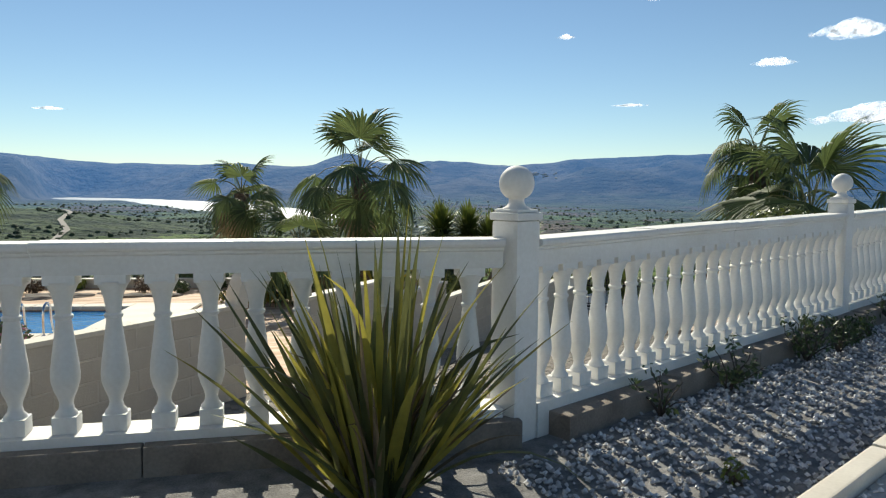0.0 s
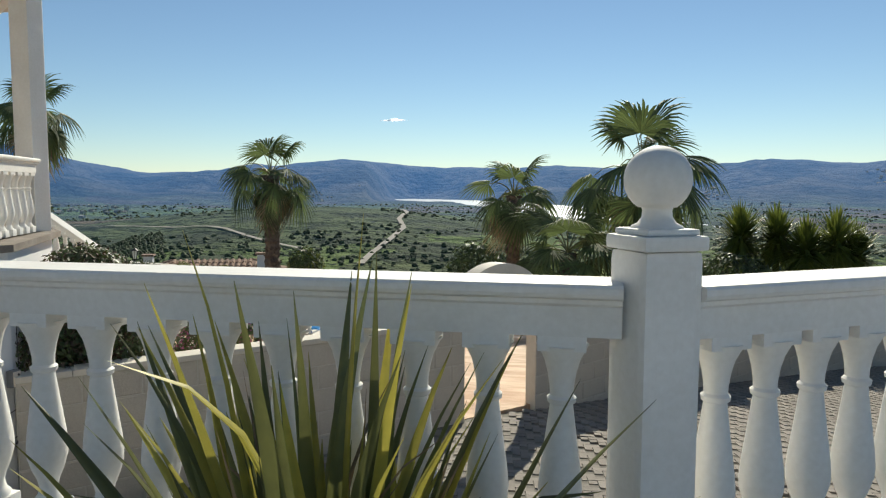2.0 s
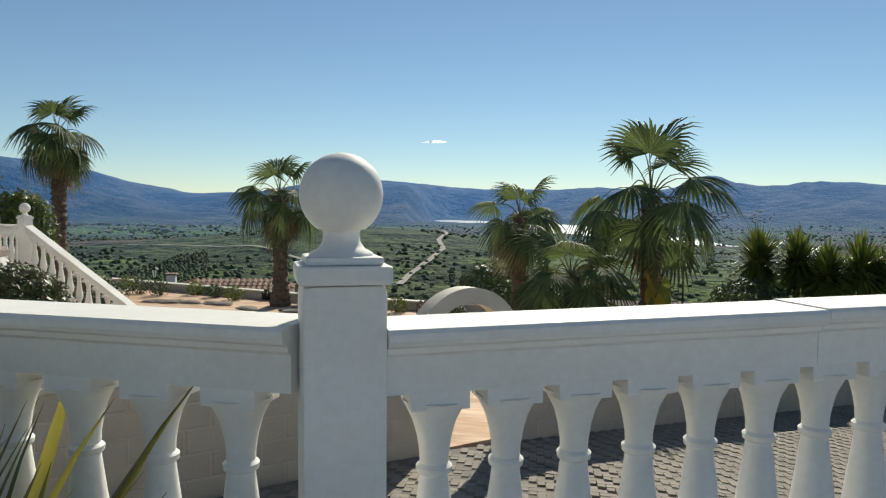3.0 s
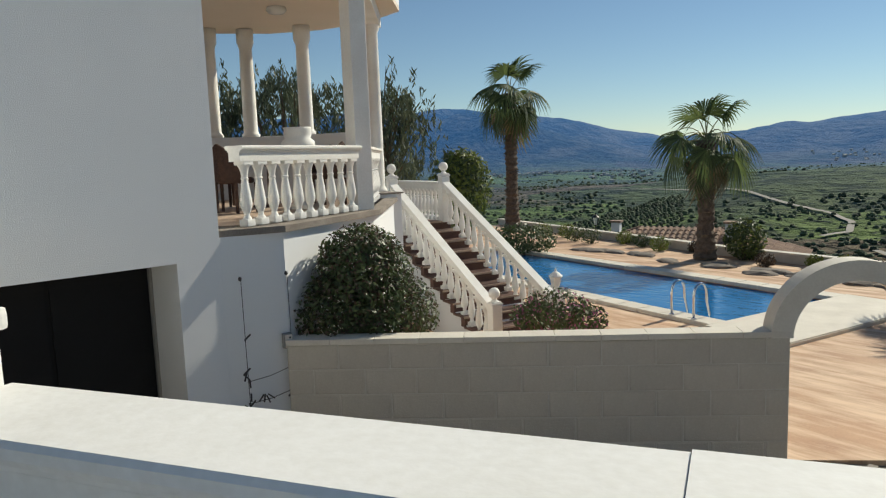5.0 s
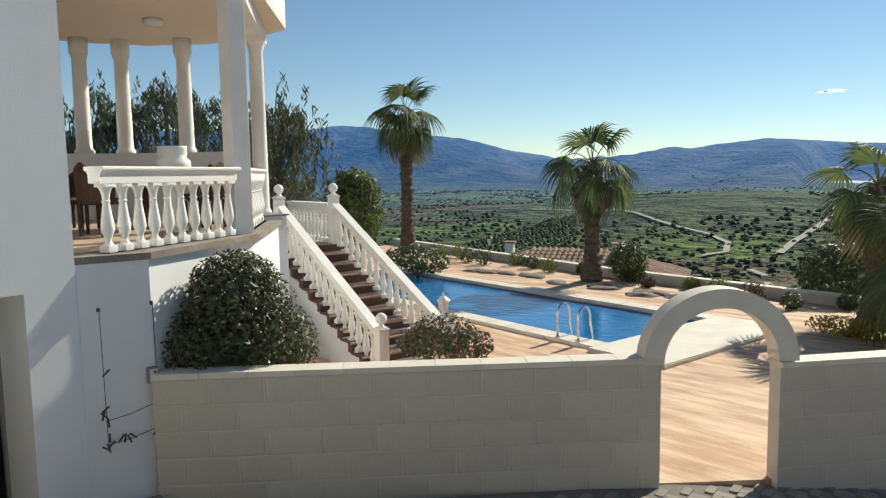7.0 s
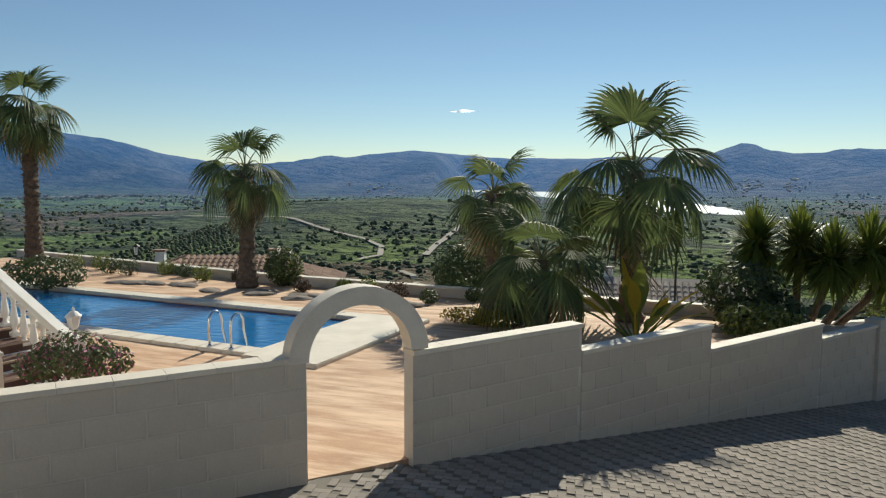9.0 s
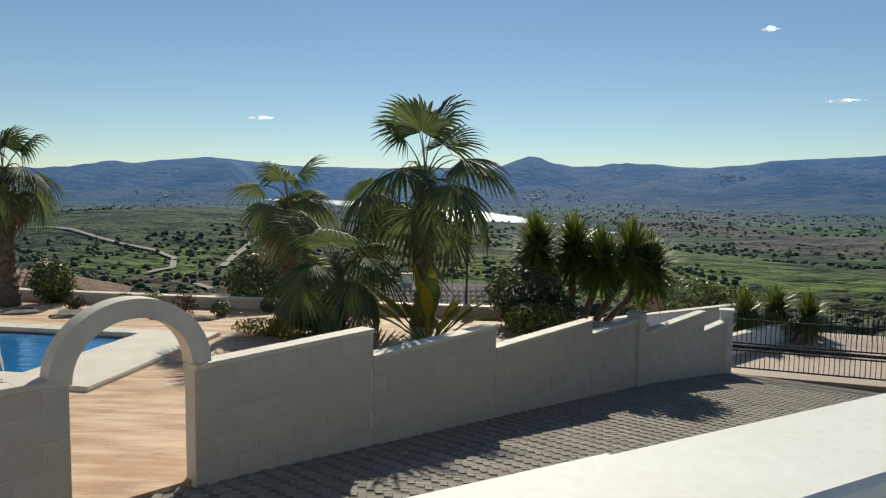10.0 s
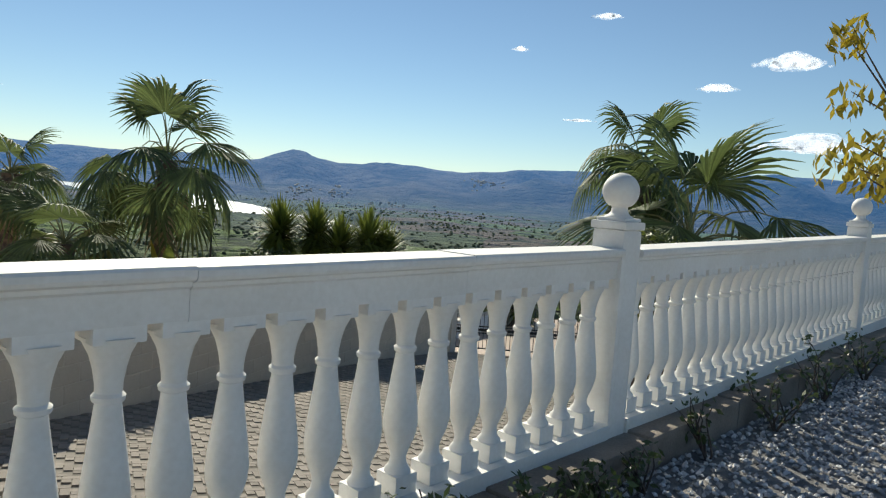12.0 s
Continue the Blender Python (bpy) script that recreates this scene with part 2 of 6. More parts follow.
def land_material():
    """Far country: scrub, grass and ploughed fields, bluer with distance by a haze glow put into the material."""
    m = bpy.data.materials.new("hazy_far_country")
    m.use_nodes = True
    t = m.node_tree
    n, l = t.nodes, t.links
    b = n["Principled BSDF"]
    b.inputs["Roughness"].default_value = 0.95
    b.inputs["Specular IOR Level"].default_value = 0.1
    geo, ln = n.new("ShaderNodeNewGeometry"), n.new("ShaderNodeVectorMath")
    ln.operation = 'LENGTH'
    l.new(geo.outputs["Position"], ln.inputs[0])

    def noise_at(scale, detail=6, rough=0.6):
        k = n.new("ShaderNodeTexNoise")
        k.inputs["Scale"].default_value, k.inputs["Detail"].default_value, k.inputs["Roughness"].default_value = scale, detail, rough
        l.new(geo.outputs["Position"], k.inputs["Vector"])
        return k.outputs[0]

    def ranged(v, a, c, lo=0.0, hi=1.0):
        k = n.new("ShaderNodeMapRange")
        k.inputs["From Min"].default_value, k.inputs["From Max"].default_value = a, c
        k.inputs["To Min"].default_value, k.inputs["To Max"].default_value = lo, hi
        l.new(v, k.inputs["Value"])
        return k.outputs[0]

    def mixed(f, a, c):
        k = n.new("ShaderNodeMix")
        k.data_type = 'RGBA'
        l.new(f, k.inputs["Factor"])
        for key, v in (("A", a), ("B", c)):
            if isinstance(v, tuple):
                k.inputs[key].default_value = (*v, 1)
            else:
                l.new(v, k.inputs[key])
        return k.outputs["Result"]

    fields = n.new("ShaderNodeTexVoronoi")
    fields.inputs["Scale"].default_value = 0.0042
    warp = n.new("ShaderNodeVectorMath")
    warp.operation = 'MULTIPLY_ADD'
    big = n.new("ShaderNodeTexNoise")
    big.inputs["Scale"].default_value = 0.004
    l.new(geo.outputs["Position"], big.inputs["Vector"])
    l.new(big.outputs["Color"], warp.inputs[0])
    warp.inputs[1].default_value = (260, 260, 0)
    l.new(geo.outputs["Position"], warp.inputs[2])
    l.new(warp.outputs[0], fields.inputs["Vector"])
    sep = n.new("ShaderNodeSeparateColor")
    l.new(fields.outputs["Color"], sep.inputs[0])
    grass = mixed(ranged(sep.outputs[0], 0.45, 0.6), (0.085, 0.11, 0.045), (0.115, 0.165, 0.045))
    grass = mixed(ranged(sep.outputs[1], 0.78, 0.84), grass, (0.13, 0.105, 0.07))
    grass = mixed(ranged(noise_at(0.012), 0.50, 0.60), grass, (0.045, 0.06, 0.03))
    specks = mixed(ranged(noise_at(0.09, 3), 0.56, 0.62), grass, (0.025, 0.038, 0.018))
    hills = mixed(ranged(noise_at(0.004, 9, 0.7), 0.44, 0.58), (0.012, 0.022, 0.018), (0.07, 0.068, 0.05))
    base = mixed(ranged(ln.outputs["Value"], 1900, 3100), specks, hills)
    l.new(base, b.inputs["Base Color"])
    # painted air haze: blue emission that grows with distance from the origin
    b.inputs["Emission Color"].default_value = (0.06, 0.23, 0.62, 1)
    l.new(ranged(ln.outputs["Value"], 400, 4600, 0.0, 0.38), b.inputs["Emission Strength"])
    bp = n.new("ShaderNodeBump")
    bp.inputs["Strength"].default_value, bp.inputs["Distance"].default_value = 1.0, 40
    l.new(noise_at(0.02, 6), bp.inputs["Height"])
    l.new(bp.outputs[0], b.inputs["Normal"])
    return m


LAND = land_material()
SCRUB = material("far_scrub", (0.085, 0.11, 0.055), 0.9, dark=(0.06, 0.08, 0.04), scale=0.05, grain=0.3, amount=0.7, bump=0, random_hue=0.4)
TRACK = material("pale_track", (0.36, 0.33, 0.28), 0.95, dark=(0.28, 0.25, 0.21), scale=0.05, grain=0.5, bump=0)
FARWHITE = material("far_white_wall", (0.5, 0.48, 0.46), 0.9, dark=(0.36, 0.33, 0.31), scale=0.1, bump=0, random_hue=0.3)

# ---- mesh helpers ----


def finish(name, bm, mat, parent=None, label="", smooth=False):
    me = bpy.data.meshes.new(name)
    bm.to_mesh(me)
    bm.free()
    return link(name, me, mat, parent, label, smooth)


def link(name, me, mat, parent=None, label="", smooth=False):
    mats = mat if isinstance(mat, (list, tuple)) else [mat]
    if not me.materials:
        for k in mats:
            me.materials.append(k)
    if smooth:
        me.shade_smooth()
    ob = new(name, me)
    if parent:
        ob.parent = parent
    if label:
        ob["label"] = label
    return ob


def part(name, bm, mat, parent, label="", smooth=False):
    return finish(name, bm, mat, parent, label, smooth)


def thing(name, label, category, m=None, group="", kind=""):
    ob = new(name)
    if m is not None:
        ob.matrix_world = m
    return tagged(ob, label, category, group, kind)


def box(bm, x0, y0, z0, x1, y1, z1, bevel=0.0, m=None):
    r = bmesh.ops.create_cube(bm, size=1)
    vs = r["verts"]
    for v in vs:
        v.co = Vector((x0 + (v.co.x + 0.5) * (x1 - x0), y0 + (v.co.y + 0.5) * (y1 - y0), z0 + (v.co.z + 0.5) * (z1 - z0)))
    if m is not None:
        bmesh.ops.transform(bm, matrix=m, verts=vs)
    if bevel:
        es = list({e for v in vs for e in v.link_edges})
        bmesh.ops.bevel(bm, geom=es, offset=bevel, segments=2, affect='EDGES', profile=0.7)
    return bm


def boxed(*a, **k):
    return box(bmesh.new(), *a, **k)


def lathe(profile, n=20, bm=None, m=None):
    """profile: (radius, z) from the bottom up."""
    bm = bm or bmesh.new()
    rings = []
    for r, z in profile:
        ring = []
        for i in range(n):
            a = 2 * math.pi * i / n
            v = Vector((r * math.cos(a), r * math.sin(a), z))
            ring.append(bm.verts.new(m @ v if m is not None else v))
        rings.append(ring)
    for a, b in zip(rings, rings[1:]):
        for i in range(n):
            bm.faces.new((a[i], a[(i + 1) % n], b[(i + 1) % n], b[i]))
    bm.faces.new(rings[0][::-1])
    bm.faces.new(rings[-1])
    return bm


def tube(bm, pts, r0, r1=None, n=6):
    """A tapered tube along points."""
    r1 = r0 if r1 is None else r1
    rings = []
    pts = [Vector(p) for p in pts]
    for i, p in enumerate(pts):
        d = (pts[min(i + 1, len(pts) - 1)] - pts[max(i - 1, 0)]).normalized()
        s = d.orthogonal().normalized() if i == 0 else (s - d * s.dot(d)).normalized()
        u = d.cross(s)
        r = r0 + (r1 - r0) * i / (len(pts) - 1)
        rings.append([bm.verts.new(p + (s * math.cos(2 * math.pi * k / n) + u * math.sin(2 * math.pi * k / n)) * r) for k in range(n)])
    for a, b in zip(rings, rings[1:]):
        for i in range(n):
            bm.faces.new((a[i], a[(i + 1) % n], b[(i + 1) % n], b[i]))
    bm.faces.new(rings[0][::-1])
    bm.faces.new(rings[-1])
    return bm


def prism(poly, z0, z1):
    """A solid over a plan outline (counter-clockwise)."""
    bm = bmesh.new()
    lo = [bm.verts.new((x, y, z0)) for x, y in poly]
    hi = [bm.verts.new((x, y, z1)) for x, y in poly]
    n = len(poly)
    bm.faces.new(lo[::-1])
    bm.faces.new(hi)
    for i in range(n):
        bm.faces.new((lo[i], lo[(i + 1) % n], hi[(i + 1) % n], hi[i]))
    return bm


def along(a, b, z=0.0, zb=None):
    """A frame at a with x towards b, and the length."""
    d = Vector((b[0] - a[0], b[1] - a[1], (zb - z) if zb is not None else 0))
    q = math.atan2(d.y, d.x)
    return pose(a[0], a[1], z, 0, 0, math.degrees(q)), d.length


class Soup:
    """Many small faces gathered for one mesh."""

    def __init__(self):
        self.v, self.f = [], []

    def add(self, vs, fs):
        k = len(self.v)
        self.v.extend(tuple(p) for p in vs)
        self.f.extend(tuple(i + k for i in f) for f in fs)

    def mesh(self, name):
        me = bpy.data.meshes.new(name)
        me.from_pydata(self.v, [], self.f)
        return me

# ---- plan ----
BEDZ = -0.12                               # level of the upper terrace
P1, P2 = Vector((0.46, 4.42)), Vector((4.98, 7.00))
RAILDIR = (P2 - P1).normalized()
P3, P4 = P2 + RAILDIR * 5.18, P2 + RAILDIR * 10.36
P0 = P1 + Vector((-5.1, -0.05))
WALL0, WALLDIR = Vector((-0.6, 12.6)), Vector((0.6, 0.8))
DRIVE, DECKZ, COPE = -1.85, -1.83, -1.76
HOUSEX = -5.2


def drive_z(x, y):
    s = (x - WALL0.x) * WALLDIR.x + (y - WALL0.y) * WALLDIR.y
    if s < -0.5:
        return DRIVE + 0.032 * min(8.0, -0.5 - s)
    if s < 13:
        return DRIVE - 0.118 * (s + 0.5) ** 2 / (s + 1.1)
    return DRIVE - 0.118 * 13.5 ** 2 / 14.1 - 0.15 * (s - 13)


# ---- far country ----
LAKEZ = -58.0
SKYLINE = ((-180, 2.9), (-90, 3.4), (-62, 3.5), (-54.6, 3.5), (-51.7, 3.95), (-48.3, 3.48), (-42.8, 2.86), (-38.3, 1.79), (-34.4, 1.04), (-28.4, 1.23), (-19.7, 2.24), (-13.6, 1.69), (-7.9, 1.59), (2.1, 1.65), (5.0, 2.26), (8.7, 1.74), (12.5, 2.18), (18.3, 1.8), (19.7, 1.98), (21.2, 1.92), (22.8, 2.32), (26.7, 2.48), (42.2, 2.96), (45.8, 2.83), (60, 3.4), (90, 3.0), (180, 2.0))
SHORE = ((-16, 3600, 3700), (-14.4, 3350, 3950), (-9.5, 2500, 3500), (-5.6, 1750, 3000), (-0.4, 1350, 2250), (3, 1400, 1760), (6.5, 1290, 1340), (10.9, 1095, 1100), (12.5, 1035, 1040))


def table(t, x, k=1):
    return float(np.interp(x, [r[0] for r in t], [r[k] for r in t]))


def in_lake(az, r):
    return -16 < az < 12.5 and table(SHORE, az, 1) < r < table(SHORE, az, 2)


def land_z(x, y):
    r, az = math.hypot(x, y), math.degrees(math.atan2(x, y))
    n1 = noise.fractal(Vector((x, y, 0)) / 420, 1.0, 2.1, 5)
    n2 = noise.noise(Vector((x, y, 3)) / 160)
    slope = -6.5 - max(0.0, r - 42) * 0.15
    floor_z = -54 + 9 * n1 + 3 * n2
    z = max(slope, floor_z) if r > 42 else -6.5
    if r > 42:
        k = min(1, max(0, (r - 250) / 250))
        z = slope * (1 - k) + max(slope, floor_z) * k if slope > -60 else floor_z
    cx, cy = 900 * math.sin(radians(-22.5)), 900 * math.cos(radians(-22.5))
    z += 30 * math.exp(-((x - cx) ** 2 + (y - cy) ** 2) / (2 * 190 ** 2))
    rise0 = 2500.0
    if -18 < az < 13.5:
        near, far = table(SHORE, az, 1), table(SHORE, az, 2)
        rise0 = max(rise0, far + 60)
        if az < -16:
            rise0 = 2500 + (rise0 - 2500) * (az + 18) / 2
        inside = min(r - near, far - r) / 60
        if -16 < az < 12.5 and inside > -1.5:
            k = min(1, max(0, (inside + 1.5) / 1.5))
            z = z * (1 - k) + (LAKEZ - 3) * k
        z = max(z, LAKEZ + 0.8) if inside < -0.3 else z
    ridge = 1.5 + 4450 * math.tan(radians(table(SKYLINE, az)))
    ridge += 9 * noise.fractal(Vector((az / 2.2, 0, 7)), 1.0, 2.0, 4)
    if r > rise0:
        k = min(1, (r - rise0) / (4450 - rise0))
        k = k * k * (3 - 2 * k)
        fold = 1 + 0.9 * noise.fractal(Vector((x, y, 9)) / 520, 1.0, 2.2, 5) * math.sin(math.pi * min(k * 1.02, 1))
        z = z * (1 - k) + ridge * k * fold
        if r > 4450:
            z = ridge - (r - 4450) * 0.35
    return z


def land():
    s = Soup()
    radii = [0.0, 20, 42] + [42 * (4800 / 42) ** (i / 120) for i in range(1, 121)]
    azs = [-180 + 6 * i for i in range(18)] + [-72 + 0.5 * i for i in range(284)] + [70 + 5 * i for i in range(22)]
    for r in radii:
        for a in azs:
            x, y = r * math.sin(radians(a)), r * math.cos(radians(a))
            s.v.append((x, y, land_z(x, y) if r > 42 else -6.5))
    n = len(azs)
    for i in range(len(radii) - 1):
        for j in range(n):
            k = (j + 1) % n
            s.f.append((i * n + j, i * n + k, (i + 1) * n + k, (i + 1) * n + j))
    me = s.mesh("ground")
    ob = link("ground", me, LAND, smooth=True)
    tagged(ob, "wide green valley with scrub, fields and hills under painted blue haze", "landscape", kind="structure")
    # the reservoir
    near = [(table(SHORE, a, 1) - 60, a) for a in np.linspace(-15.9, 12.4, 40)]
    far = [(table(SHORE, a, 2) + 60, a) for a in np.linspace(12.4, -15.9, 40)]
    bm = bmesh.new()
    nv = [bm.verts.new((r * math.sin(radians(a)), r * math.cos(radians(a)), LAKEZ)) for r, a in near]
    fv = [bm.verts.new((r * math.sin(radians(a)), r * math.cos(radians(a)), LAKEZ)) for r, a in far][::-1]
    for i in range(39):
        bm.faces.new((nv[i], nv[i + 1], fv[i + 1], fv[i]))
    tagged(finish("water", bm, LAKEWATER), "pale shining reservoir lake in the valley", "lake", kind="structure")


land()


def clump(s, x, y, z, r, h):
    """A rough faceted shrub crown."""
    n, vs, fs = 6, [], []
    for k, (rr, zz) in enumerate(((0.7, 0.0), (1.0, 0.4), (0.65, 0.8))):
        for i in range(n):
            a = 2 * math.pi * (i + 0.5 * k) / n
            q = r * rr * random.uniform(0.75, 1.2)
            vs.append((x + q * math.cos(a), y + q * math.sin(a), z + h * zz * random.uniform(0.85, 1.15)))
    vs.append((x, y, z + h * random.uniform(0.9, 1.1)))
    for k in range(2):
        for i in range(n):
            fs.append((k * n + i, k * n + (i + 1) % n, (k + 1) * n + (i + 1) % n, (k + 1) * n + i))
    for i in range(n):
        fs.append((2 * n + i, 2 * n + (i + 1) % n, 3 * n))
    s.add(vs, fs)


def scrub():
    rng = random.Random(4)
    s = Soup()
    for i in range(15000):
        az = rng.uniform(-62, 52)
        r = 110 * (2300 / 110) ** (rng.random() ** 0.75)
        x, y = r * math.sin(radians(az)), r * math.cos(radians(az))
        d = noise.noise(Vector((x, y, 5)) / 130)
        hill = math.hypot(x + 344, y - 831) < 260
        if d < (0.28 if hill else -0.12) or in_lake(az, r):
            continue
        w = rng.uniform(0.9, 2.4) * (1 + r / 3500)
        clump(s, x, y, land_z(x, y) - 0.4, w, w * rng.uniform(0.9, 1.5))
    # rows of olive trees
    for i in range(46):
        for j in range(46):
            x, y = -300 + i * 7.5 + rng.uniform(-1, 1), 290 + j * 7.5 + rng.uniform(-1, 1)
            x, y = x - 0.35 * (y - 290), y + 0.3 * (x + 200)
            if not -54 < math.degrees(math.atan2(x, y)) < -33:
                continue
            clump(s, x, y, land_z(x, y) - 0.3, 1.9, 3.0)
    tagged(link("scrub", s.mesh("scrub"), SCRUB), "dark olive trees and scrub scattered over the valley", "scrub", kind="stuff")


scrub()


def track(name, label, pts, w):
    """A winding dirt track laid on the land; pts: (azimuth, distance)."""
    way = []
    for (a0, r0), (a1, r1) in zip(pts, pts[1:]):
        for k in range(10):
            f = k / 10
            a, r = radians(a0 + (a1 - a0) * f), r0 + (r1 - r0) * f
            way.append(Vector((r * math.sin(a), r * math.cos(a), 0)))
    bm = bmesh.new()
    prev = None
    for i in range(len(way) - 1):
        d = (way[i + 1] - way[i]).normalized()
        side = Vector((-d.y, d.x, 0)) * w / 2
        row = []
        for q in (way[i] - side, way[i] + side):
            row.append(bm.verts.new((q.x, q.y, land_z(q.x, q.y) + 1.3)))
        if prev:
            bm.faces.new((prev[0], row[0], row[1], prev[1]))
        prev = row
    tagged(finish(name, bm, TRACK), label, "road", kind="structure")


track("road", "pale winding dirt road through the fields", ((-18.3, 480), (-17.3, 540), (-16.0, 600), (-14.9, 680), (-15.3, 760), (-14.6, 850), (-15.2, 960), (-16.8, 1050), (-18.5, 1250)), 5)
track("road", "pale country road crossing the green slope", ((-39, 900), (-33, 800), (-29, 690), (-25.4, 600), (-23, 560), (-21.8, 520), (-21.9, 480), (-24, 455)), 4)
track("road", "pale lane bending below the garden", ((-20.3, 330), (-19.4, 345), (-18.7, 372), (-19.2, 405), (-20.5, 425)), 3.5)


def village(az, r, spread, count, seed, size=9):
    rng = random.Random(seed)
    s = Soup()
    for i in range(count):
        a, q = radians(az + rng.gauss(0, spread)), r + rng.gauss(0, 90)
        x, y = q * math.sin(a), q * math.cos(a)
        z = land_z(x, y) - 1
        w, d, h = rng.uniform(0.6, 1.3) * size, rng.uniform(0.6, 1.2) * size, rng.uniform(4, 7)
        vs = [(x + sx * w / 2, y + sy * d / 2, z + k * h) for k in (0, 1) for sx, sy in ((-1, -1), (1, -1), (1, 1), (-1, 1))]
        vs += [(x - w / 2, y, z + h * 1.35), (x + w / 2, y, z + h * 1.35)]
        s.add(vs, [(0, 1, 5, 4), (1, 2, 6, 5), (2, 3, 7, 6), (3, 0, 4, 7), (4, 5, 9, 8), (6, 7, 8, 9), (5, 6, 9), (7, 4, 8)])
    tagged(link("village", s.mesh("village"), FARWHITE), "distant cluster of small white village houses", "village", kind="stuff")


village(5.6, 2950, 0.5, 32, 1)
village(8.3, 3000, 0.45, 24, 2)
village(20, 3600, 0.8, 34, 3)
village(-44, 2100, 3.0, 60, 5)
village(-22, 2900, 1.2, 22, 6)
village(12, 2600, 3, 22, 7, 7)
village(-37, 1800, 2.0, 18, 8)


def cloud(az, el, width, height, seed):
    rng = random.Random(seed)
    r = 4300
    w = r * math.tan(radians(width))
    bm = bmesh.new()
    for i in range(34):
        f = rng.uniform(-1, 1) ** 3 if i % 2 else rng.uniform(-1, 1)
        rad = w * 0.10 * (1.15 - abs(f)) * rng.uniform(0.6, 1.2)
        m = Matrix.Translation((f * w / 2, rng.uniform(-1, 1) * w * 0.1, rng.uniform(0, 1.3) * (1 - abs(f)) * w * 0.1 * height)) @ Matrix.Diagonal((rad * 1.7, rad, rad * height, 1))
        bmesh.ops.create_icosphere(bm, subdivisions=3, radius=1, matrix=m)
    for v in bm.verts:
        v.co += Vector((1, 0.4, height)) * noise.fractal(v.co / (w * 0.06), 1.0, 2.0, 5) * w * 0.035
    a, e = radians(az), radians(el)
    ob = finish("cloud", bm, CLOUDMAT, smooth=True)
    ob.matrix_world = pose(r * math.cos(e) * math.sin(a), r * math.cos(e) * math.cos(a), 1.5 + r * math.sin(e), 0, 0, -az)
    ob.visible_shadow = False
    tagged(ob, "small white fair-weather cloud in blue sky", "cloud", kind="structure")


cloud(-15.7, 5.26, 2.2, 0.35, 1)
cloud(37.0, 9.03, 3.2, 0.6, 3)
cloud(41.9, 10.73, 5.5, 0.7, 7)
cloud(22.2, 11.48, 1.4, 0.8, 8)
cloud(28.7, 14.06, 2.6, 0.5, 9)
cloud(43.4, 4.97, 9, 0.5, 10)
cloud(27.1, 6.38, 2.6, 0.3, 11)

# ---- terrace and balustrade ----


def ground_pieces():
    # upper terrace on which the walk goes
    poly = [P0 + Vector((-0.5, 0)), Vector((-6, -6)), Vector((16, -6)), P4 + RAILDIR * 2, P4, P1]
    poly = [(p.x, p.y) for p in poly]
    tagged(finish("terrace_bed", prism(poly, -3.2, BEDZ), GRAVEL), "grey and white gravel bed of the upper terrace", "gravel bed", kind="structure")
    # sloping drive, as a strip grid
    bm = bmesh.new()
    grid = []
    nrm = Vector((0.8, -0.6))
    for i in range(31):
        row = []
        for j in range(2):
            q = WALL0 + WALLDIR * (-13 + i * 1.5) + nrm * (-0.12 if j == 0 else 14)
            row.append(bm.verts.new((q.x, q.y, drive_z(q.x, q.y) - 0.012)))
        grid.append(row)
    for a, b in zip(grid, grid[1:]):
        bm.faces.new((a[0], a[1], b[1], b[0]))
    tagged(finish("road", bm, JOINT), "sloping driveway bed of sand under pavers", "driveway", kind="structure")
    # street beyond the gate
    bm = boxed(-14, 0, -0.3, 18, 9, 0)
    ob = finish("pavement", bm, TREAD)
    g = WALL0 + WALLDIR * 19.5
    ob.matrix_world = pose(g.x, g.y, drive_z(g.x, g.y) - 0.05, 0, 0, -17)
    tagged(ob, "reddish paved forecourt beyond the gate", "pavement", kind="structure")


ground_pieces()

HB = 0.82     # height of a terrace baluster
PLINTH = BEDZ + 0.21


def turned_baluster(h):
    bm = bmesh.new()
    k = h / 0.70
    box(bm, -0.06, -0.06, 0, 0.06, 0.06, 0.075 * k, bevel=0.008)
    prof = [(0.052, 0.07), (0.05, 0.085), (0.036, 0.10), (0.03, 0.125), (0.036, 0.15), (0.052, 0.185), (0.064, 0.225), (0.066, 0.255),
            (0.062, 0.30), (0.052, 0.37), (0.042, 0.44), (0.036, 0.485), (0.034, 0.50), (0.042, 0.505), (0.044, 0.518), (0.035, 0.526),
            (0.036, 0.55), (0.042, 0.585), (0.052, 0.62), (0.068, 0.65), (0.078, 0.668)]
    lathe([(r * (0.5 + 0.5 * k), z * k) for r, z in prof], 16, bm)
    box(bm, -0.076, -0.07, 0.655 * k, 0.076, 0.07, h, bevel=0.006)
    me = bpy.data.meshes.new("baluster")
    bm.to_mesh(me)
    bm.free()
    me.materials.append(WHITE)
    me.shade_smooth()
    me.set_sharp_from_angle(angle=radians(40))
    return me


BALUSTER, TALL_BALUSTER = turned_baluster(0.70), turned_baluster(HB)


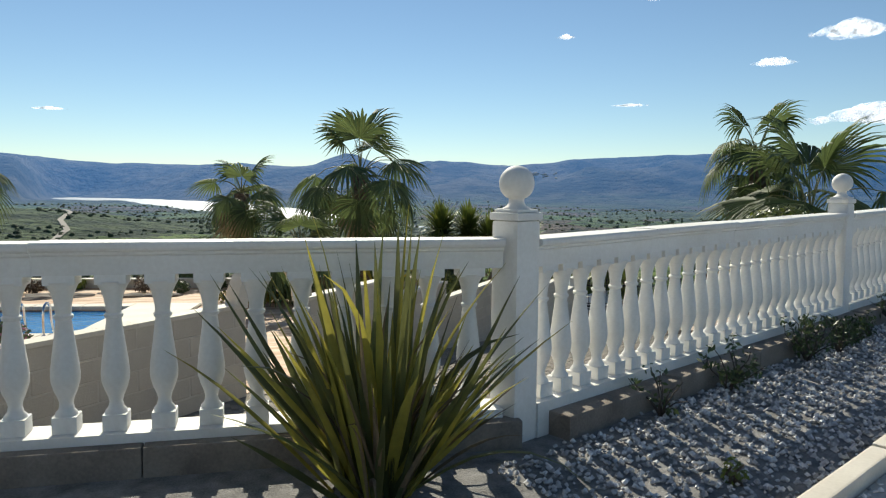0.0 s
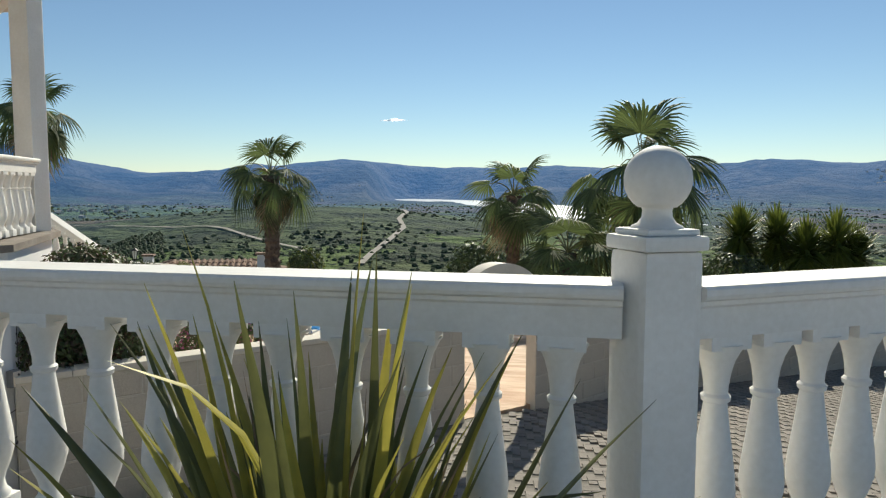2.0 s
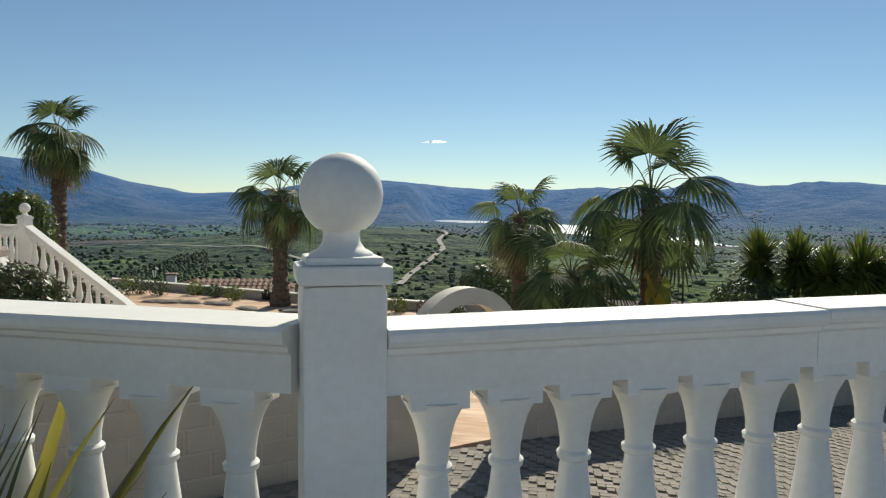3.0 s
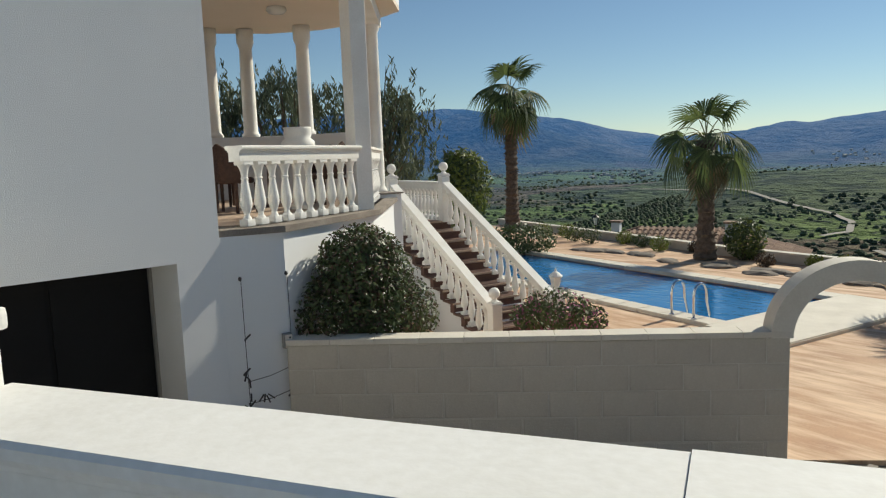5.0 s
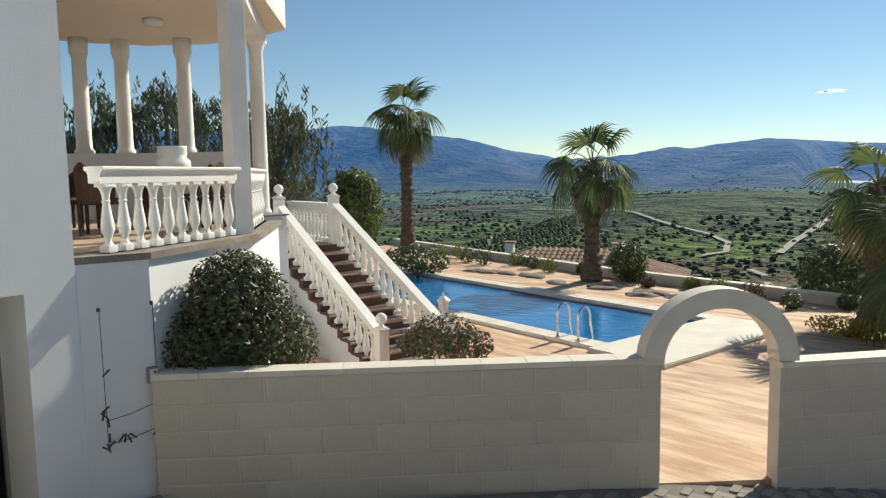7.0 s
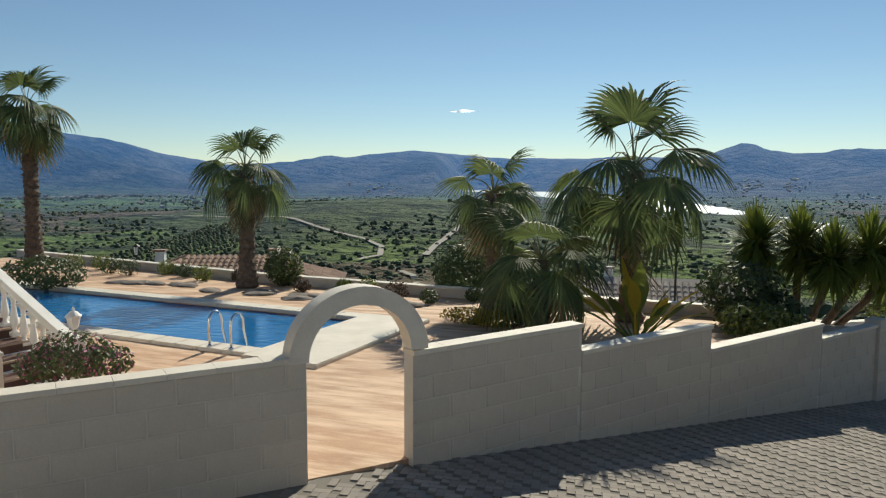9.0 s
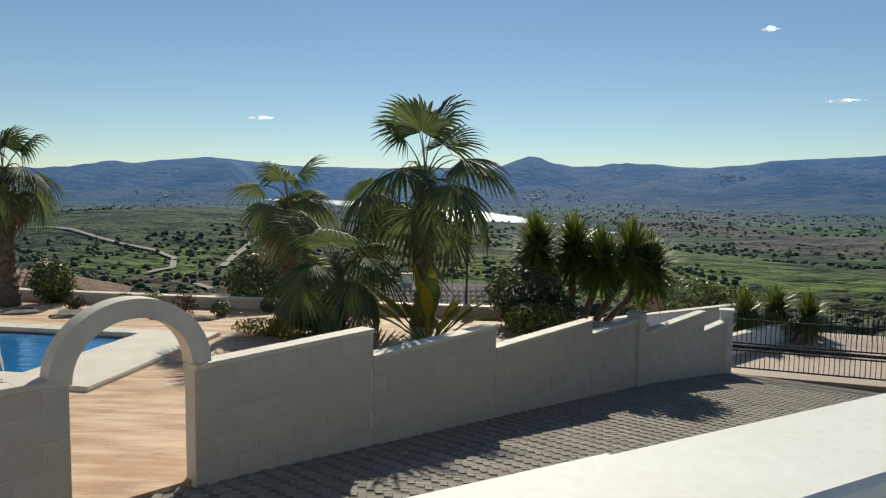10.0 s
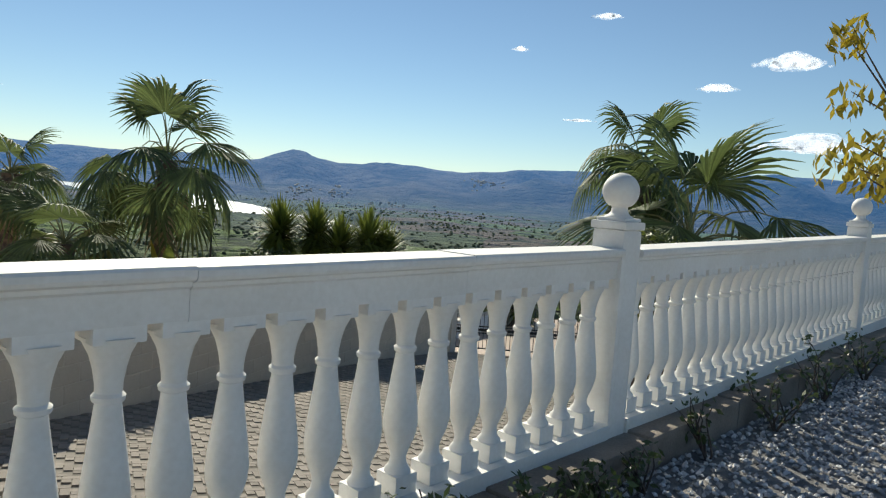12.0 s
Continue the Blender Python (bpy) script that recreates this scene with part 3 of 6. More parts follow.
def rail_profile(bm, length, z, za):
    """Moulded hand rail: beam, fillet and wide cap, rising from z to za."""
    sec = [(-0.075, 0), (0.075, 0), (0.075, 0.095), (0.09, 0.105), (0.09, 0.118), (0.115, 0.128), (0.12, 0.14), (0.12, 0.158), (0.112, 0.168),
           (-0.112, 0.168), (-0.12, 0.158), (-0.12, 0.14), (-0.115, 0.128), (-0.09, 0.118), (-0.09, 0.105), (-0.075, 0.095)]
    a = [bm.verts.new((0, y, z + h)) for y, h in sec]
    b = [bm.verts.new((length, y, za + h)) for y, h in sec]
    n = len(sec)
    for i in range(n):
        bm.faces.new((a[i], b[i], b[(i + 1) % n], a[(i + 1) % n]))
    bm.faces.new(a)
    bm.faces.new(b[::-1])


def balustrade(a, b, za, zb, count, label, group, base=BEDZ - 0.05, splits=1, edge=0.14, h=0.70):
    m, length = along(a, b)
    t = thing("balustrade", label, "balustrade", m, group)
    bm = bmesh.new()
    q0, q1 = 0.10, length - 0.10
    v = [(q0, -0.11, base), (q1, -0.11, base), (q1, 0.11, base), (q0, 0.11, base), (q0, -0.11, za), (q1, -0.11, zb), (q1, 0.11, zb), (q0, 0.11, za)]
    vs = [bm.verts.new(p) for p in v]
    for f in ((0, 3, 2, 1), (4, 5, 6, 7), (0, 1, 5, 4), (1, 2, 6, 5), (2, 3, 7, 6), (3, 0, 4, 7)):
        bm.faces.new([vs[i] for i in f])
    part("plinth", bm, WHITE, t)
    for k in range(splits):
        f0, f1 = k / splits, (k + 1) / splits
        x0, x1 = q0 + (q1 - q0) * f0 + (0.0015 if k else 0), q0 + (q1 - q0) * f1
        bm = bmesh.new()
        lift = (0.004 if k % 2 else 0)
        rail_profile(bm, x1 - x0, za + h - 0.006 + (zb - za) * f0 + lift, za + h - 0.006 + (zb - za) * f1 + lift)
        bmesh.ops.translate(bm, verts=bm.verts, vec=(x0, 0, 0))
        part("top_rail", bm, WHITE, t)
    for i in range(count):
        x = q0 + edge + (q1 - q0 - 2 * edge) * i / (count - 1)
        ob = link("baluster", TALL_BALUSTER if h == HB else BALUSTER, WHITE, t)
        ob.location = (x, 0, za + (zb - za) * (x - q0) / (q1 - q0))
    return t


def pillar(p, z, ang, label, group="", ground=BEDZ - 0.05, height=0.97, finial=True, w=0.102):
    t = thing("pillar", label, "pillar", pose(p[0], p[1], 0, 0, 0, ang), group)
    part("shaft", boxed(-w, -w, ground, w, w, z + height, bevel=0.03), WHITE, t)
    c = w + 0.010
    bm = boxed(-c, -c, z + height - 0.001, c, c, z + height + 0.045, bevel=0.014)
    box(bm, -w * 0.9, -w * 0.9, z + height + 0.045, w * 0.9, w * 0.9, z + height + 0.065, bevel=0.01)
    part("cap", bm, WHITE, t)
    if finial:
        k = w / 0.105
        zz = z + height + 0.06
        prof = [(0.085, 0), (0.08, 0.012), (0.06, 0.022), (0.048, 0.04), (0.046, 0.06), (0.05, 0.072)]
        cz, r = 0.158, 0.106
        for i in range(3, 16):
            a = math.pi * i / 15.5
            prof.append((max(0.004, r * math.sin(a)), cz - r * math.cos(a)))
        part("ball_finial", lathe([(q * k, zz + h * k) for q, h in prof], 24), WHITE, t, smooth=True)
    return t


Z1, Z2, Z3, Z4 = PLINTH, PLINTH + 0.06, PLINTH + 0.15, PLINTH + 0.24
ang_r = math.degrees(math.atan2(RAILDIR.y, RAILDIR.x))
pillar(P1, Z1 + 0.12, ang_r, "white painted balustrade pillar with ball finial beside the flax", "terrace pillars")
pillar(P2, Z2 + 0.12, ang_r, "white painted balustrade pillar with ball finial", "terrace pillars")
pillar(P3, Z3 + 0.12, ang_r, "white painted balustrade pillar with ball finial", "terrace pillars")
pillar(P4, Z4 + 0.12, ang_r, "white painted balustrade pillar with ball finial", "terrace pillars")
pillar(P0, Z1 + 0.12, 0, "white painted balustrade pillar with ball finial", "terrace pillars")
LB = "white turned-baluster railing with moulded hand rail along the terrace"
balustrade(P1, P2, Z1, Z2, 25, LB, "terrace balustrade", splits=4, h=HB)
balustrade(P2, P3, Z2, Z3, 25, LB, "terrace balustrade", splits=2, h=HB)
balustrade(P3, P4, Z3, Z4, 25, LB, "terrace balustrade", h=HB)
balustrade(P0, P1, Z1, Z1, 20, LB, "terrace balustrade", splits=2, edge=0.18, h=HB)

# kerb footing along the balustrade and the bed's edging
def kerb(name, label, a, b, w, h, mat, z=0.0, zb=None, count=4):
    m, length = along(a, b)
    t = thing(name, label, "kerb", m, kind="structure")
    zb = z if zb is None else zb
    for i in range(count):
        x0, x1 = length * i / count + 0.003, length * (i + 1) / count - 0.003
        zz = z + (zb - z) * (i + 0.5) / count
        part("kerb_stone", boxed(x0, -w / 2, zz - 0.2, x1, w / 2, zz + h, bevel=0.012), mat, t)


nr = Vector((RAILDIR.y, -RAILDIR.x))
kerb("kerb", "rough brown concrete footing below the balustrade", P1 + nr * 0.17 + RAILDIR * 0.2, P4 + nr * 0.17, 0.20, 0.14, CONCRETE, BEDZ, BEDZ + 0.16, 12)
nl = Vector((0, -1))
kerb("kerb", "rough brown concrete footing below the balustrade", P0 + nl * 0.13, P1 + nl * 0.13 , 0.12, 0.16, CONCRETE, BEDZ, BEDZ, 5)
kerb("kerb", "worn concrete edging strip of the gravel bed", P1 + nr * 1.62 - RAILDIR * 0.4, P4 + nr * 1.62, 0.11, 0.09, COPING, BEDZ, BEDZ + 0.1, 10)


tagged(finish("pavement", prism([(q.x, q.y) for q in (P1 + nr * 1.68 - RAILDIR * 0.4, P1 + nr * 1.68 - RAILDIR * 0.4 + Vector((-6, -1.5)), Vector((-6, -6)), Vector((15.9, -6)), P4 + nr * 1.68)], BEDZ - 0.02, BEDZ + 0.006), PALE),
       "pale gravel path of the upper terrace", "path", kind="structure")


def chips():
    rng = random.Random(11)
    s = Soup()
    for i in range(15000):
        u, w = rng.uniform(-0.5, 9.5), rng.uniform(0.28, 2.9)
        q = P1 + RAILDIR * u + nr * w
        if 1.55 < w < 1.69:
            continue
        r = rng.uniform(0.010, 0.024)
        z = BEDZ + rng.uniform(0, 0.012)
        vs = []
        a0 = rng.uniform(0, 6)
        for k in range(4):
            a = a0 + k * math.pi / 2 + rng.uniform(-0.3, 0.3)
            vs.append((q.x + r * rng.uniform(0.7, 1.2) * math.cos(a), q.y + r * rng.uniform(0.7, 1.2) * math.sin(a), z + rng.uniform(0, r * 0.6)))
        vs += [(q.x + rng.uniform(-r, r) * 0.3, q.y + rng.uniform(-r, r) * 0.3, z + r * rng.uniform(0.8, 1.3)), (q.x, q.y, z - r * 0.5)]
        s.add(vs, [(0, 1, 4), (1, 2, 4), (2, 3, 4), (3, 0, 4), (1, 0, 5), (2, 1, 5), (3, 2, 5), (0, 3, 5)])
    tagged(link("gravel", s.mesh("gravel"), STONE), "loose grey and white marble chippings", "gravel", kind="stuff")


chips()

# ---- block walls with the arch ----


def block_mesh(name, w, h, d):
    """A split-face block whose faces bulge a little."""
    bm = bmesh.new()
    g = 0.004
    xs = (g, g + 0.016, w - g - 0.016, w - g)
    zs = (g, g + 0.014, h - g - 0.014, h - g)
    for side in (-1, 1):
        vs = {}
        for i, x in enumerate(xs):
            for j, z in enumerate(zs):
                edge = i in (0, 3) or j in (0, 3)
                vs[i, j] = bm.verts.new((x, side * (d / 2 + (-0.008 if edge else 0.003 + 0.002 * math.sin(7 * i + 5 * j))), z))
        for i in range(3):
            for j in range(3):
                f = (vs[i, j], vs[i + 1, j], vs[i + 1, j + 1], vs[i, j + 1])
                bm.faces.new(f if side < 0 else f[::-1])
    box(bm, g, -d / 2 + 0.004, g, w - g, d / 2 - 0.004, h - g)
    me = bpy.data.meshes.new(name)
    bm.to_mesh(me)
    bm.free()
    me.materials.append(BLOCK)
    return me


BW, BH, BD = 0.56, 0.28, 0.2
BLOCKS = {}


def block(parent, x, z, w):
    key = round(w, 2)
    if key not in BLOCKS:
        BLOCKS[key] = block_mesh("block", key, BH, BD)
    ob = link("block", BLOCKS[key], BLOCK, parent)
    ob.location = (x, 0, z)


def block_wall(name, label, a, b, bottom, top, cap_over=0.03, coping=True):
    """Coursed wall from a to b; the top course ends under a coping."""
    m, length = along(a, b)
    t = thing(name, label, "wall", m, kind="structure")
    part("core", boxed(0.004, -BD / 2 + 0.006, bottom, length - 0.004, BD / 2 - 0.006, top - 0.055), MORTAR, t)
    z, row = top - 0.06 - BH, 0
    while z > bottom - BH:
        x, off = 0.0, (row % 2) * BW / 2
        first = True
        while x < length - 0.01:
            w = (BW - off) if first else BW
            first = False
            w = min(w, length - x)
            if w > 0.06:
                block(t, x, z, w)
            x += w
        z -= BH
        row += 1
    if coping:
        n = max(1, round(length / 0.5))
        for i in range(n):
            part("coping_slab", boxed(length * i / n + 0.0015, -BD / 2 - cap_over, top - 0.06, length * (i + 1) / n - 0.0015, BD / 2 + cap_over, top, bevel=0.008), COPING, t)
    return t


ARCH_L = Vector((-1.48, 11.67))
WL = Vector((-5.03, 7.77))
block_wall("wall_garden", "cream split-block garden wall with pale coping, in shade", WL, ARCH_L, DRIVE - 0.15, -0.40)
steps = ((0.0, 2.85, -0.49), (2.85, 5.95, -0.88), (5.95, 9.65, -1.28), (9.65, 12.0, -1.58))
for k, (s0, s1, top) in enumerate(steps):
    q0, q1 = WALL0 + WALLDIR * s0, WALL0 + WALLDIR * s1
    block_wall("wall_garden", "cream split-block garden wall stepping down the drive", q0, q1, drive_z(q1.x, q1.y) - 0.12, top)
q = WALL0 + WALLDIR * 12.2
t = thing("pilaster", "cream block pilaster in the garden wall", "pilaster", pose(q.x, q.y, 0, 0, 0, math.degrees(math.atan2(0.8, 0.6))), kind="structure")
for i in range(8):
    part("block", boxed(-0.2, -0.17, -3.72 + i * BH + 0.003, 0.2, 0.17, -3.72 + (i + 1) * BH - 0.003, bevel=0.012), BLOCK, t)
for s0, s1, top in ((12.4, 16.9, -2.0), (16.9, 19.1, -2.58)):
    q0, q1 = WALL0 + WALLDIR * s0, WALL0 + WALLDIR * s1
    block_wall("wall_garden", "cream split-block garden wall stepping down to the gate", q0, q1, drive_z(q1.x, q1.y) - 0.12, top)


def arch():
    """Round arch of rendered concrete springing from the ends of both walls."""
    a, b = ARCH_L, WALL0
    m, gap = along(a, b)
    t = thing("arch", "pale rendered round arch over the garden gateway", "arch", m, kind="structure")
    bm = bmesh.new()
    n, ro, ri = 36, gap / 2 + 0.2, gap / 2 - 0.02
    z0 = -0.47
    rise = 0.94
    prev = None
    for i in range(n + 1):
        th = math.pi * i / n
        c, s = math.cos(th), math.sin(th)
        row = []
        for r in (ri, ro):
            for y in (-0.13, 0.13):
                row.append(bm.verts.new((gap / 2 - r * c, y, z0 + r * s * rise)))
        if prev:
            for p, q in ((0, 1), (1, 3), (3, 2), (2, 0)):
                bm.faces.new((prev[p], prev[q], row[q], row[p]))
        else:
            bm.faces.new((row[0], row[2], row[3], row[1]))
        prev = row
    bm.faces.new((prev[0], prev[1], prev[3], prev[2]))
    bmesh.ops.recalc_face_normals(bm, faces=bm.faces)
    part("arch_ring", bm, COPING, t)


arch()

# ---- pool terrace ----
deck = [(-5.1, 7.95), (ARCH_L.x, ARCH_L.y), (WALL0.x, WALL0.y), (0.6, 14.1), (3.0, 17.3), (7.2, 23), (4, 23.4), (-2, 24.0), (-10, 25.1), (-24, 28.5), (-26, 12), (-9, 8)]
PO, PU, PV, PL, PWID = Vector((-5.15, 16.75)), Vector((-0.9916, 0.129)), Vector((0.129, 0.9916)), 12.3, 3.58


def pool_at(u, v):
    return PO + PU * u + PV * v


def deck_with_pool():
    bm = bmesh.new()
    outer = [bm.verts.new((x, y, DECKZ)) for x, y in deck]
    inner = [bm.verts.new((*pool_at(u, v), DECKZ)) for u, v in ((0, 0), (PL, 0), (PL, PWID), (0, PWID))]
    es = []
    for ring in (outer, inner):
        for i in range(len(ring)):
            es.append(bm.edges.new((ring[i], ring[(i + 1) % len(ring)])))
    bmesh.ops.triangle_fill(bm, use_beauty=True, use_dissolve=False, edges=es)
    bmesh.ops.recalc_face_normals(bm, faces=bm.faces)
    if sum(f.normal.z for f in bm.faces) < 0:
        bmesh.ops.reverse_faces(bm, faces=bm.faces)
    r = bmesh.ops.extrude_face_region(bm, geom=list(bm.faces))
    bmesh.ops.translate(bm, verts=[g for g in r["geom"] if isinstance(g, bmesh.types.BMVert)], vec=(0, 0, -1.4))
    bmesh.ops.recalc_face_normals(bm, faces=bm.faces)
    tagged(finish("floor_deck", bm, DECK), "orange wood-grain stamped concrete pool deck in sun", "deck", kind="structure")


deck_with_pool()


def quad_prism(name, mat, parent, u0, v0, u1, v1, z0, z1, bevel=0.02):
    c = [pool_at(u, v) for u, v in ((u0, v0), (u1, v0), (u1, v1), (u0, v1))]
    bm = prism([(p.x, p.y) for p in c][::-1], z0, z1)
    bmesh.ops.recalc_face_normals(bm, faces=bm.faces)
    if bevel:
        bmesh.ops.bevel(bm, geom=list(bm.edges), offset=bevel, segments=2, affect='EDGES')
    return part(name, bm, mat, parent)


pool = thing("swimming_pool", "long blue tiled swimming pool with pale stone coping", "swimming pool", kind="structure")
quad_prism("basin", TILEBLUE, pool, -0.2, -0.2, PL + 0.2, PWID + 0.2, -3.3, -3.0, 0)
for a in ((-0.2, -0.2, PL + 0.2, -0.003), (-0.2, PWID + 0.003, PL + 0.2, PWID + 0.2), (-0.2, 0, -0.003, PWID), (PL + 0.003, 0, PL + 0.2, PWID)):
    quad_prism("pool_wall", TILEBLUE, pool, *a, -3.0, DECKZ - 0.01, 0)
quad_prism("water", POOLWATER, pool, 0, 0, PL, PWID, -2.9, -1.88, 0)
n = 20
for i in range(n):
    u0, u1 = PL * i / n + 0.003, PL * (i + 1) / n - 0.003
    quad_prism("coping_slab", COPING, pool, u0, -0.42, u1, 0.05, DECKZ - 0.02, COPE, 0.012)
    quad_prism("coping_slab", COPING, pool, u0, PWID - 0.05, u1, PWID + 0.42, DECKZ - 0.02, COPE, 0.012)
quad_prism("coping_slab", COPING, pool, PL + 0.003, -0.42, PL + 0.42, PWID + 0.42, DECKZ - 0.02, COPE, 0.012)
quad_prism("pool_platform", COPING, pool, -1.7, -0.6, -0.0, PWID + 0.42, DECKZ - 0.02, COPE + 0.01, 0.02)


def ladder():
    t = thing("pool_ladder", "polished steel pool ladder with two curved grab rails", "ladder", Matrix.Translation((*pool_at(0.75, 0), COPE)) @ pose(0, 0, 0, 0, 0, math.degrees(math.atan2(PV.y, PV.x)) - 90))
    for x in (-0.27, 0.27):
        bm = bmesh.new()
        pts = [(x, -0.3, -0.05), (x, -0.3, 0.45)]
        for i in range(1, 9):
            th = math.pi * i / 8
            pts.append((x, -0.12 - 0.18 * math.cos(th), 0.45 + 0.22 * math.sin(th)))
        pts += [(x, 0.07, 0.3), (x, 0.16, 0.0), (x, 0.17, -0.5), (x, 0.17, -0.9)]
        tube(bm, pts, 0.025, n=10)
        part("grab_rail", bm, CHROME, t, smooth=True)
        part("foot_flange", lathe([(0.05, 0), (0.05, 0.015), (0.03, 0.025)], 14, m=Matrix.Translation((x, -0.3, 0))), CHROME, t)
    for z in (-0.3, -0.55, -0.8):
        part("rung", boxed(-0.26, 0.13, z, 0.26, 0.21, z + 0.03, bevel=0.008), CHROME, t)


ladder()

# parapet at the garden's edge
def parapet(a, b, z=-1.95, h=0.42):
    m, length = along(a, b)
    t = thing("wall_parapet", "low cream parapet wall with pale coping along the planted bed", "parapet", m, kind="structure")
    part("core", boxed(0, -0.1, z - 1.2, length, 0.1, z + h - 0.05), BLOCK, t)
    n = max(1, round(length / 1.1))
    for i in range(n):
        part("coping_slab", boxed(length * i / n + 0.003, -0.15, z + h - 0.05, length * (i + 1) / n - 0.003, 0.15, z + h, bevel=0.012), COPING, t)


parapet((-24, 28.4), (-10, 25.0))
parapet((-10, 25.0), (-2, 23.9))
parapet((-2, 23.9), (4.0, 23.3))

# ---- house ----
HC = Vector((-5.06, 7.09))                 # corner of the main block
HD = Vector((0.10, -0.995))                # along the garage front, towards the street
TERR = 0.83                                # house terrace floor
TE = Vector((-6.32, 9.58))                 # terrace corner with the square column
TN = Vector((-8.85, 11.50))                # pillar by the stairs


def house():
    t = thing("house_front", "white rendered villa with dark garage opening, in shade", "house", kind="structure")
    m = pose(HC.x, HC.y, 0, 0, 0, math.degrees(math.atan2(HD.y, HD.x)))
    # x runs along the front away from the corner, y towards the open side
    def wall(x0, y0, z0, x1, y1, z1, mat=HOUSE, name="wall", bevel=0.0, label=""):
        ob = part(name, boxed(x0, y0, z0, x1, y1, z1, bevel=bevel), mat, t, label)
        ob.matrix_world = m
        return ob
    W = 0.46
    wall(0, -0.75, -2.3, W, 0, 6.0, name="pier")
    wall(W, -0.75, 0.55, 5.4, 0, 6.0, name="lintel_wall")
    wall(5.4, -0.75, -2.3, 12, 0, 6.0)
    wall(0.0, -7.0, -2.3, 0.3, -0.75, 6.0)
    wall(11.7, -7.0, -2.3, 12, -0.75, 6.0)
    wall(0.0, -7.3, -2.3, 12, -7.0, 6.0)
    wall(0, -7.3, 6.0, 12, 0.1, 6.2, name="roof_slab")
    d = wall(W - 0.004, -0.9, -2.1, 5.41, -0.72, 0.60, BLACKDOOR, "garage_door", label="black steel garage door")
    wall(W, -0.70, 0.505, 5.4, -0.60, 0.548, IRON, "door_track")
    wall(W + 0.0, -0.69, -1.95, W + 0.03, -0.64, 0.50, PLASTIC, "door_jamb")
    for k in range(5):
        part("door_panel", boxed(W + 0.03 + k * 0.98, -0.719, -1.88, W + 0.97 + k * 0.98, -0.70, 0.49, bevel=0.006), BLACKDOOR, d)
    hd = part("door_handle", boxed(3.05, -0.70, -1.30, 3.13, -0.66, -1.2, bevel=0.01), CHROME, d, "small steel handle")
    for c in d.children:
        c.matrix_world = m


house()


RAILING_END = Vector((-5.22, 7.30))


